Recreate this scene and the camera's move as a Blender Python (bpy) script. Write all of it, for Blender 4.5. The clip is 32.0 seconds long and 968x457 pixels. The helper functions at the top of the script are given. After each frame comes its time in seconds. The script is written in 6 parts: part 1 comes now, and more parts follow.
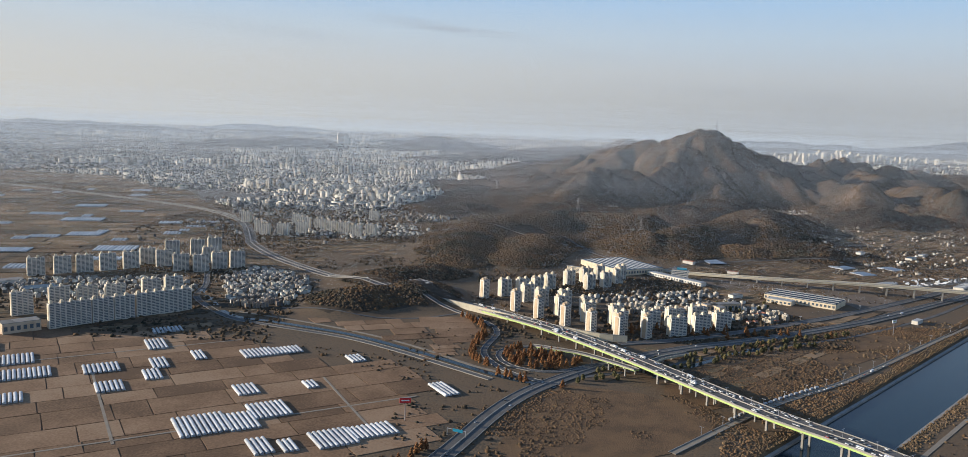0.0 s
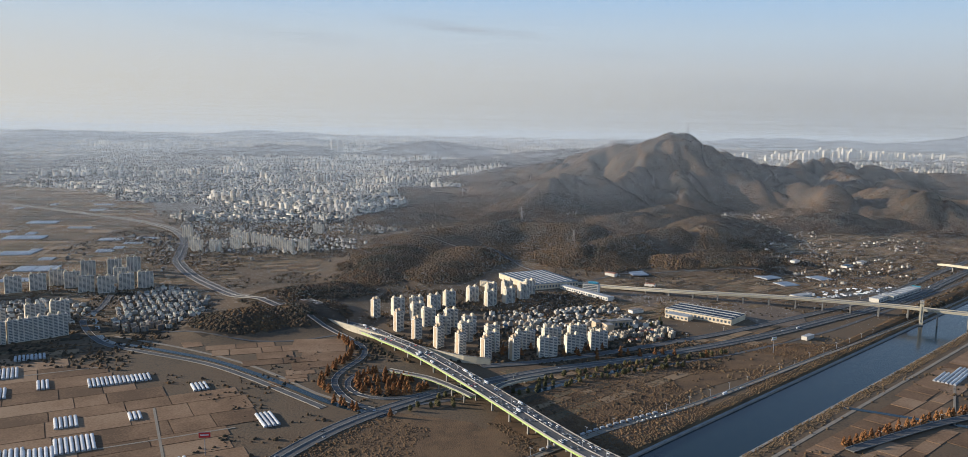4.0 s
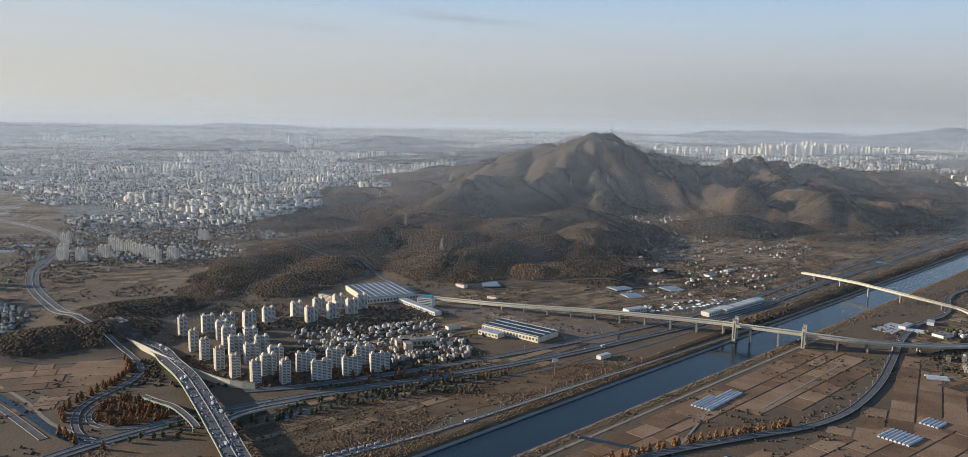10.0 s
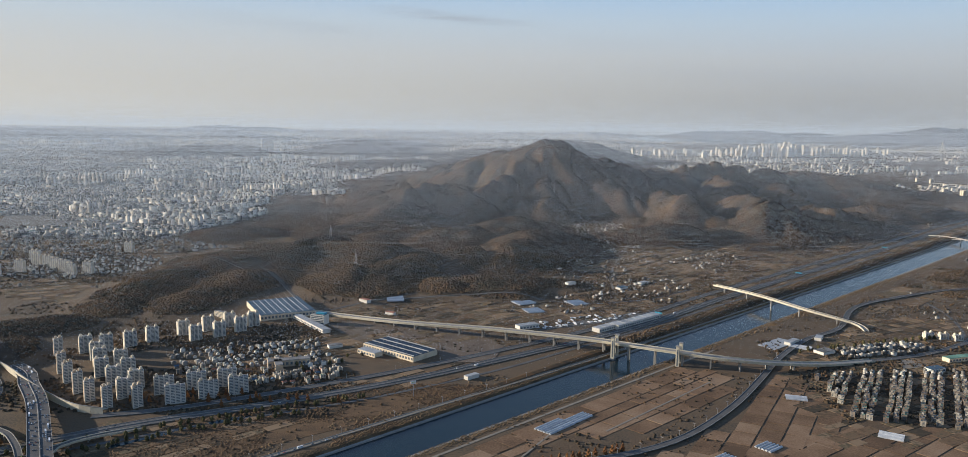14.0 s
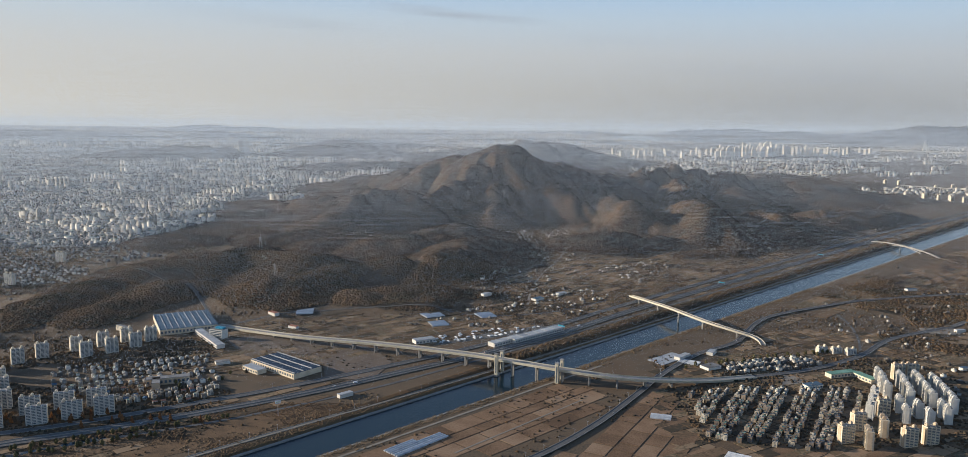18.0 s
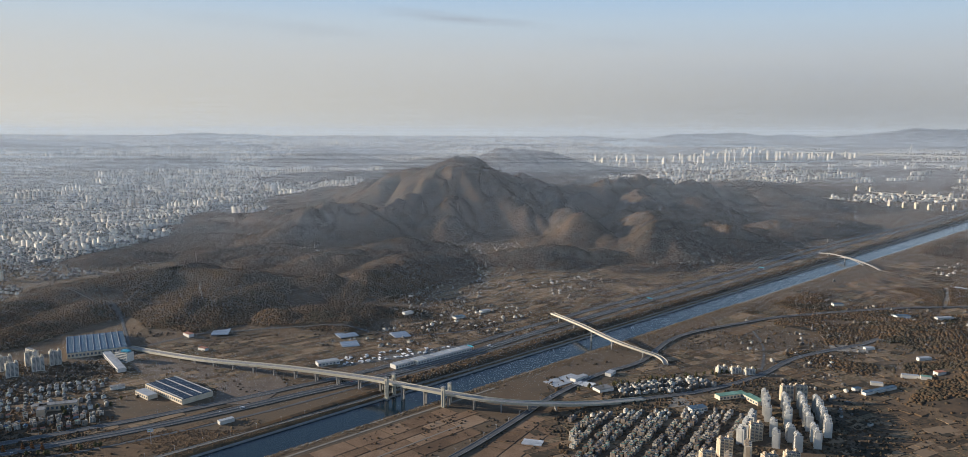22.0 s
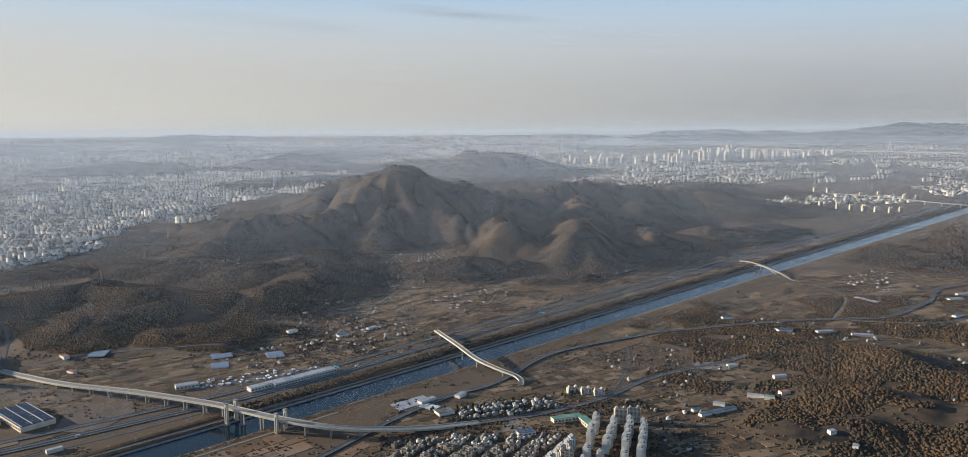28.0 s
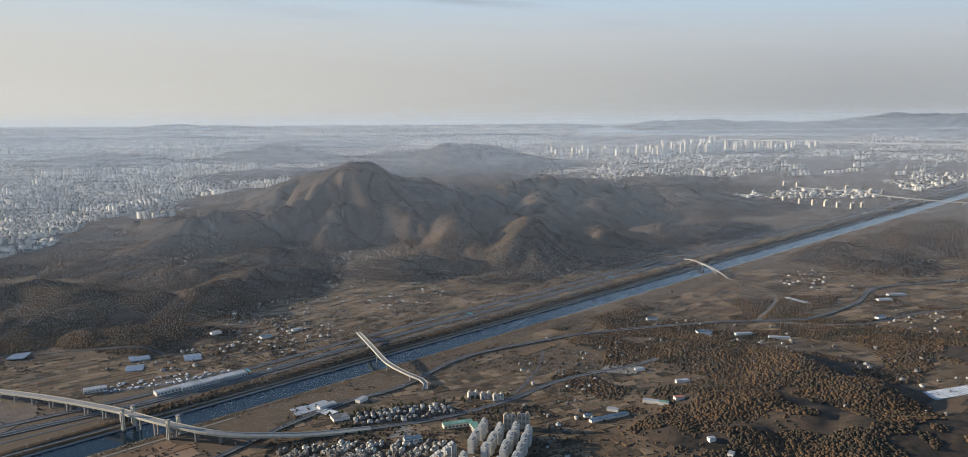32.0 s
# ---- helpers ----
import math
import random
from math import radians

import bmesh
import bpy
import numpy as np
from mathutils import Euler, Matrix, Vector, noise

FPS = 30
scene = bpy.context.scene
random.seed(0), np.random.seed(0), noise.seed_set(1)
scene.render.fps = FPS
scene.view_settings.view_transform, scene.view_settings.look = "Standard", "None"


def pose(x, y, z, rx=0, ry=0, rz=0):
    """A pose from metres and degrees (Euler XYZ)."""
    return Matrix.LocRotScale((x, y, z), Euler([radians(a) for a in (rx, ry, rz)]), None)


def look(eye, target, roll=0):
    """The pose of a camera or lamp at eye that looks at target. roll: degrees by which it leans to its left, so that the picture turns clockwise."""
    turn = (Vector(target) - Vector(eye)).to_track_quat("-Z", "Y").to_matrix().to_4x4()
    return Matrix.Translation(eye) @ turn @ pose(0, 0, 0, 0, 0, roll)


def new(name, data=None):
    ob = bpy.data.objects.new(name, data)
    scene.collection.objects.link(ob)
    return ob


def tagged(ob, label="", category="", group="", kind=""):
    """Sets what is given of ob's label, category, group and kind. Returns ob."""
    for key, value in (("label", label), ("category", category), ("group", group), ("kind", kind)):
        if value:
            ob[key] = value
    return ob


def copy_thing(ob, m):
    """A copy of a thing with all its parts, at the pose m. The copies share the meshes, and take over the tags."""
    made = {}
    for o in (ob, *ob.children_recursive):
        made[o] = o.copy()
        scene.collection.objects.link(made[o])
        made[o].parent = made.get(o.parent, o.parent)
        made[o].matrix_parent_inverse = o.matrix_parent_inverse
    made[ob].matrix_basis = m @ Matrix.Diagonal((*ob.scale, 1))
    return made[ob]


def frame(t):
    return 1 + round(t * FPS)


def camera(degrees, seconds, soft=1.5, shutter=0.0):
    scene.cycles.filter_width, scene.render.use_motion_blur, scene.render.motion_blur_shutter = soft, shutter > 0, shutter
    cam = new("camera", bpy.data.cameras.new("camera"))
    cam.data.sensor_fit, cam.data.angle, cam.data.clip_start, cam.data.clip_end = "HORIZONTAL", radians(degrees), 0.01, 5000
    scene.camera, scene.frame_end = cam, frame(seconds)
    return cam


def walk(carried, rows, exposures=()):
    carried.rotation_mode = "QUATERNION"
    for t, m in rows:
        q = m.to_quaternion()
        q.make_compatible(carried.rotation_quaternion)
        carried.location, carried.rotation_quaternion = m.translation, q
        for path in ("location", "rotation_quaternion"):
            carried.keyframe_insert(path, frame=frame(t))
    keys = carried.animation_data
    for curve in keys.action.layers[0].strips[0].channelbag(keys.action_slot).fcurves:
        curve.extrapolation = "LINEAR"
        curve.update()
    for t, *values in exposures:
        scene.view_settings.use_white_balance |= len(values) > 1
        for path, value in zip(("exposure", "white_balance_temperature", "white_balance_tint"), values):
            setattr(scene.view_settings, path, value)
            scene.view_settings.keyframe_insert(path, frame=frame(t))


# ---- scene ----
cam = camera(60.9, 32.0, 0.8)
METRES, EYE, TILT, LEAN, TURN = 540.0, 97.0, -7.5, -2.1, 0.0
ROWS = [
    (0.0, 0.0, 0.0, 0.0, -0.0, 0.0, -0.0),
    (0.5, 0.017, 0.0009, 0.0022, 0.37, -0.05, 0.1),
    (1.0, 0.034, 0.0018, 0.0042, 0.78, -0.04, 0.16),
    (1.5, 0.0503, 0.0027, 0.0065, 1.02, -0.11, 0.24),
    (2.0, 0.067, 0.0034, 0.0086, 1.13, -0.15, 0.43),
    (2.5, 0.0835, 0.0043, 0.0107, 1.22, -0.21, 0.71),
    (3.0, 0.0995, 0.0048, 0.013, 1.28, -0.21, 0.86),
    (3.5, 0.1162, 0.0056, 0.0151, 1.39, -0.12, 0.94),
    (5.5, 0.1812, 0.0083, 0.0234, 1.63, 0.35, 0.6),
    (6.0, 0.1975, 0.0091, 0.0254, 1.54, 0.33, 0.58),
    (6.5, 0.2138, 0.01, 0.0278, 1.45, 0.13, 0.65),
    (7.0, 0.2293, 0.0104, 0.0298, 1.35, -0.04, 0.71),
    (7.5, 0.2452, 0.0111, 0.032, 1.33, -0.16, 0.75),
    (8.0, 0.2608, 0.0118, 0.0343, 1.74, -0.31, 0.79),
    (8.5, 0.2766, 0.0128, 0.0361, 1.43, -0.45, 0.83),
    (9.0, 0.2922, 0.0134, 0.0382, 1.6, -0.5, 0.88),
    (9.5, 0.3085, 0.0139, 0.0403, 1.39, -0.63, 0.93),
    (10.0, 0.3235, 0.0144, 0.0421, 1.16, -0.68, 0.96),
    (10.5, 0.3396, 0.0148, 0.0444, 1.12, -0.74, 0.98),
    (11.0, 0.3551, 0.0151, 0.0466, 1.04, -0.79, 0.98),
    (11.5, 0.3709, 0.0156, 0.0488, 1.03, -0.76, 1.01),
    (12.0, 0.386, 0.0157, 0.0506, 1.04, -0.75, 1.02),
    (12.5, 0.4013, 0.016, 0.053, 1.01, -0.78, 1.03),
    (13.0, 0.4172, 0.0163, 0.0552, 1.01, -0.81, 1.12),
    (13.5, 0.4324, 0.0159, 0.0574, 1.0, -0.76, 1.14),
    (14.0, 0.4479, 0.0164, 0.0598, 1.02, -0.72, 1.19),
    (14.5, 0.4627, 0.0161, 0.0622, 1.0, -0.71, 1.21),
    (16.5, 0.525, 0.0165, 0.0712, 1.0, -0.99, 1.27),
    (17.0, 0.5397, 0.0162, 0.0735, 1.02, -0.92, 1.27),
    (17.5, 0.5547, 0.0162, 0.0758, 1.03, -0.98, 1.29),
    (18.0, 0.57, 0.0159, 0.078, 1.06, -0.93, 1.3),
    (18.5, 0.5852, 0.0159, 0.0805, 1.11, -0.89, 1.34),
    (19.0, 0.6006, 0.0156, 0.0827, 1.15, -0.84, 1.41),
    (19.5, 0.6158, 0.0154, 0.0848, 1.16, -0.84, 1.46),
    (20.0, 0.6307, 0.0151, 0.0873, 1.17, -0.87, 1.52),
    (20.5, 0.6456, 0.015, 0.0894, 1.19, -0.89, 1.53),
    (21.0, 0.6601, 0.0145, 0.0917, 1.21, -0.87, 1.57),
    (21.5, 0.6756, 0.0142, 0.094, 1.31, -0.78, 1.58),
    (22.0, 0.6908, 0.0138, 0.0964, 1.34, -0.67, 1.69),
    (22.5, 0.7056, 0.0133, 0.0986, 1.34, -0.59, 1.81),
    (23.0, 0.7205, 0.0128, 0.1007, 1.39, -0.6, 1.93),
    (23.5, 0.7352, 0.0126, 0.1033, 1.44, -0.58, 2.02),
    (24.0, 0.7507, 0.0122, 0.1053, 1.5, -0.57, 2.07),
    (24.5, 0.7657, 0.012, 0.1073, 1.57, -0.53, 2.02),
    (25.0, 0.7803, 0.0113, 0.1095, 1.64, -0.58, 2.01),
    (25.5, 0.7957, 0.0099, 0.1117, 1.65, -0.53, 2.05),
    (27.5, 0.8555, 0.0096, 0.1204, 1.68, -0.83, 2.26),
    (28.0, 0.8707, 0.0093, 0.1228, 1.69, -0.96, 2.26),
    (28.5, 0.8852, 0.0086, 0.1249, 1.67, -1.07, 2.27),
    (29.0, 0.9003, 0.0079, 0.1272, 1.66, -1.19, 2.23),
    (29.5, 0.9152, 0.0073, 0.1294, 1.68, -1.34, 2.26),
    (30.0, 0.9305, 0.0068, 0.1316, 1.69, -1.54, 2.3),
    (30.5, 0.9445, 0.006, 0.134, 1.7, -1.62, 2.29),
    (31.0, 0.9598, 0.0054, 0.1363, 1.75, -1.74, 2.31),
    (31.5, 0.9743, 0.0045, 0.1385, 1.78, -1.85, 2.25),
    (32.0, 0.9893, 0.0037, 0.141, 1.79, -1.82, 2.22),
]
walk(cam, [(t, pose(0, 0, EYE, TILT, LEAN, TURN) @ pose(METRES * x, METRES * y, METRES * z, 90 + pitch, roll, yaw)) for t, x, y, z, yaw, pitch, roll in ROWS],
     exposures=[(0.0, 0.05), (9.0, 0.0), (22.0, 0.0), (27.0, 0.03), (32.0, 0.06)])

# The whole landscape stands at a scale of one to four.

# ---- world and sun ----
SUN_DIR = Vector((-0.96, 0.15, 0.215)).normalized()


def ramp_node(nt, stops, smooth=False):
    n = nt.nodes.new("ShaderNodeValToRGB")
    if smooth:
        n.color_ramp.interpolation = "EASE"
    els = n.color_ramp.elements
    while len(els) < len(stops):
        els.new(0.5)
    for e, (p, c) in zip(els, stops):
        e.position = p
        e.color = (*c, 1) if len(c) == 3 else c
    return n


def math_node(nt, op, a, b=None, c=None, clamp=False):
    n = nt.nodes.new("ShaderNodeMath")
    n.operation, n.use_clamp = op, clamp
    for k, v in enumerate((a, b, c)):
        if v is None:
            continue
        if isinstance(v, (int, float)):
            n.inputs[k].default_value = v
        else:
            nt.links.new(v, n.inputs[k])
    return n.outputs[0]


def mix_color(nt, fac, a, b, blend="MIX"):
    n = nt.nodes.new("ShaderNodeMix")
    n.data_type, n.blend_type = "RGBA", blend
    for k, v in ((0, fac), (6, a), (7, b)):
        if isinstance(v, (int, float)):
            n.inputs[k].default_value = v
        elif isinstance(v, tuple):
            n.inputs[k].default_value = (*v, 1)
        else:
            nt.links.new(v, n.inputs[k])
    return n.outputs[2]


def build_world():
    world = bpy.data.worlds.new("hazy_morning")
    scene.world = world
    world.use_nodes = True
    nt = world.node_tree
    nt.nodes.clear()
    tc = nt.nodes.new("ShaderNodeTexCoord")
    sep = nt.nodes.new("ShaderNodeSeparateXYZ")
    nt.links.new(tc.outputs["Generated"], sep.inputs[0])
    sky = nt.nodes.new("ShaderNodeTexSky")
    sky.sky_type, sky.sun_disc = "NISHITA", False
    sky.sun_elevation = math.asin(SUN_DIR.z)
    sky.sun_rotation = math.atan2(SUN_DIR.x, SUN_DIR.y)
    sky.dust_density, sky.air_density, sky.altitude = 4.0, 1.0, 100
    nishita = mix_color(nt, 1.0, sky.outputs[0], (0.06, 0.06, 0.06), "MULTIPLY")
    # the bank of haze along the horizon, thinning upwards into pale blue
    haze = ramp_node(nt, [(0.0, (0.40, 0.415, 0.425)), (0.02, (0.435, 0.45, 0.46)), (0.06, (0.52, 0.56, 0.60)),
                          (0.10, (0.50, 0.625, 0.75)), (0.14, (0.40, 0.60, 0.84)), (0.30, (0.23, 0.40, 0.70)), (1.0, (0.10, 0.20, 0.43))])
    nt.links.new(sep.outputs["Z"], haze.inputs[0])
    # warmer and brighter towards the low sun
    side = nt.nodes.new("ShaderNodeVectorMath")
    side.operation = "DOT_PRODUCT"
    nt.links.new(tc.outputs["Generated"], side.inputs[0])
    side.inputs[1].default_value = Vector((SUN_DIR.x, SUN_DIR.y, 0)).normalized()
    warm = math_node(nt, "MULTIPLY_ADD", side.outputs["Value"], 0.9, 0.20, clamp=True)
    low = math_node(nt, "SUBTRACT", 1.0, math_node(nt, "MULTIPLY", sep.outputs["Z"], 7.0, clamp=True), clamp=True)
    glow = math_node(nt, "MULTIPLY", warm, low)
    tint = mix_color(nt, glow, haze.outputs[0], (0.82, 0.775, 0.67))
    # thin dark streaks of cloud, low over the horizon
    wave = nt.nodes.new("ShaderNodeTexNoise")
    wave.inputs["Scale"].default_value, wave.inputs["Detail"].default_value = 7.0, 5.0
    squash = nt.nodes.new("ShaderNodeMapping")
    squash.inputs["Scale"].default_value = (1.2, 1.2, 16.0)
    nt.links.new(tc.outputs["Generated"], squash.inputs[0])
    nt.links.new(squash.outputs[0], wave.inputs["Vector"])
    cover = None
    for az, el, wide, high, dens in ((-0.035, 0.098, 0.125, 0.0065, 1.3), (-0.10, 0.103, 0.06, 0.004, 0.7), (0.13, 0.085, 0.07, 0.006, 0.35),
                                     (-0.27, 0.072, 0.14, 0.010, 0.45), (0.30, 0.060, 0.2, 0.012, 0.25)):
        dx = math_node(nt, "DIVIDE", math_node(nt, "SUBTRACT", sep.outputs["X"], az), wide)
        tilt = math_node(nt, "MULTIPLY_ADD", sep.outputs["X"], 0.075, el + 0.0034)
        dz = math_node(nt, "DIVIDE", math_node(nt, "SUBTRACT", sep.outputs["Z"], math_node(nt, "SUBTRACT", tilt, math_node(nt, "MULTIPLY", sep.outputs["X"], 0.15))), high)
        r2 = math_node(nt, "ADD", math_node(nt, "MULTIPLY", dx, dx), math_node(nt, "MULTIPLY", dz, dz))
        m = math_node(nt, "MULTIPLY", math_node(nt, "SUBTRACT", 1.0, r2, clamp=True), dens)
        cover = m if cover is None else math_node(nt, "MAXIMUM", cover, m)
    cover = math_node(nt, "MULTIPLY", cover, math_node(nt, "MULTIPLY_ADD", wave.outputs[0], 2.2, -0.55, clamp=True))
    front = math_node(nt, "GREATER_THAN", sep.outputs["Y"], 0.0)
    cover = math_node(nt, "MULTIPLY", math_node(nt, "MULTIPLY", cover, front), 0.6)
    tint = mix_color(nt, cover, tint, (0.36, 0.40, 0.47))
    both = mix_color(nt, 0.12, tint, nishita)
    bg = nt.nodes.new("ShaderNodeBackground")
    bg.inputs["Strength"].default_value = 1.02
    nt.links.new(both, bg.inputs[0])
    out = nt.nodes.new("ShaderNodeOutputWorld")
    nt.links.new(bg.outputs[0], out.inputs[0])


build_world()
sun_data = bpy.data.lights.new("sun", "SUN")
sun_data.energy, sun_data.angle, sun_data.color = 7.6, radians(0.6), (1.0, 0.90, 0.76)
sun = new("sun", sun_data)
sun.matrix_world = look(SUN_DIR * 2000, (0, 0, 0))
scene.view_settings.exposure = 0.0

# ---- materials ----


def surface(name, stops, scale=0.3, rough=0.85, bump=0.0, fine=4.0, vary=0.0, by="object", spec=0.3, metal=0.0, stripes=None):
    """A weathered surface: two scales of noise through a ramp of colours, a value shift from piece to piece, and fine relief."""
    m = bpy.data.materials.new(name)
    m.use_nodes = True
    nt = m.node_tree
    bsdf = nt.nodes["Principled BSDF"]
    geo = nt.nodes.new("ShaderNodeNewGeometry")
    n1 = nt.nodes.new("ShaderNodeTexNoise")
    n1.inputs["Scale"].default_value, n1.inputs["Detail"].default_value = scale, 6.0
    n2 = nt.nodes.new("ShaderNodeTexNoise")
    n2.inputs["Scale"].default_value, n2.inputs["Detail"].default_value = scale * fine * 3.1, 3.0
    for n in (n1, n2):
        nt.links.new(geo.outputs["Position"], n.inputs["Vector"])
    fac = math_node(nt, "ADD", math_node(nt, "MULTIPLY", n1.outputs[0], 0.55), math_node(nt, "MULTIPLY", n2.outputs[0], 0.45))
    if stripes:
        wv = nt.nodes.new("ShaderNodeTexWave")
        wv.inputs["Scale"].default_value, wv.inputs["Distortion"].default_value = stripes, 1.5
        nt.links.new(geo.outputs["Position"], wv.inputs["Vector"])
        fac = math_node(nt, "ADD", math_node(nt, "MULTIPLY", fac, 0.85), math_node(nt, "MULTIPLY", wv.outputs["Fac"], 0.15))
    fac = math_node(nt, "MULTIPLY_ADD", math_node(nt, "SUBTRACT", fac, 0.5), 2.8, 0.5, clamp=True)
    if vary:
        if by == "object":
            rnd = nt.nodes.new("ShaderNodeObjectInfo").outputs["Random"]
        else:
            rnd = geo.outputs["Random Per Island"]
        fac = math_node(nt, "MULTIPLY_ADD", math_node(nt, "SUBTRACT", rnd, 0.5), vary, fac, clamp=True)
    rp = ramp_node(nt, [(k / max(1, len(stops) - 1), c) for k, c in enumerate(stops)])
    nt.links.new(fac, rp.inputs[0])
    nt.links.new(rp.outputs[0], bsdf.inputs["Base Color"])
    bsdf.inputs["Roughness"].default_value = rough
    bsdf.inputs["Specular IOR Level"].default_value = spec
    bsdf.inputs["Metallic"].default_value = metal
    if bump:
        b = nt.nodes.new("ShaderNodeBump")
        b.inputs["Strength"].default_value, b.inputs["Distance"].default_value = 0.6, bump
        nt.links.new(n2.outputs[0], b.inputs["Height"])
        nt.links.new(b.outputs[0], bsdf.inputs["Normal"])
    return m


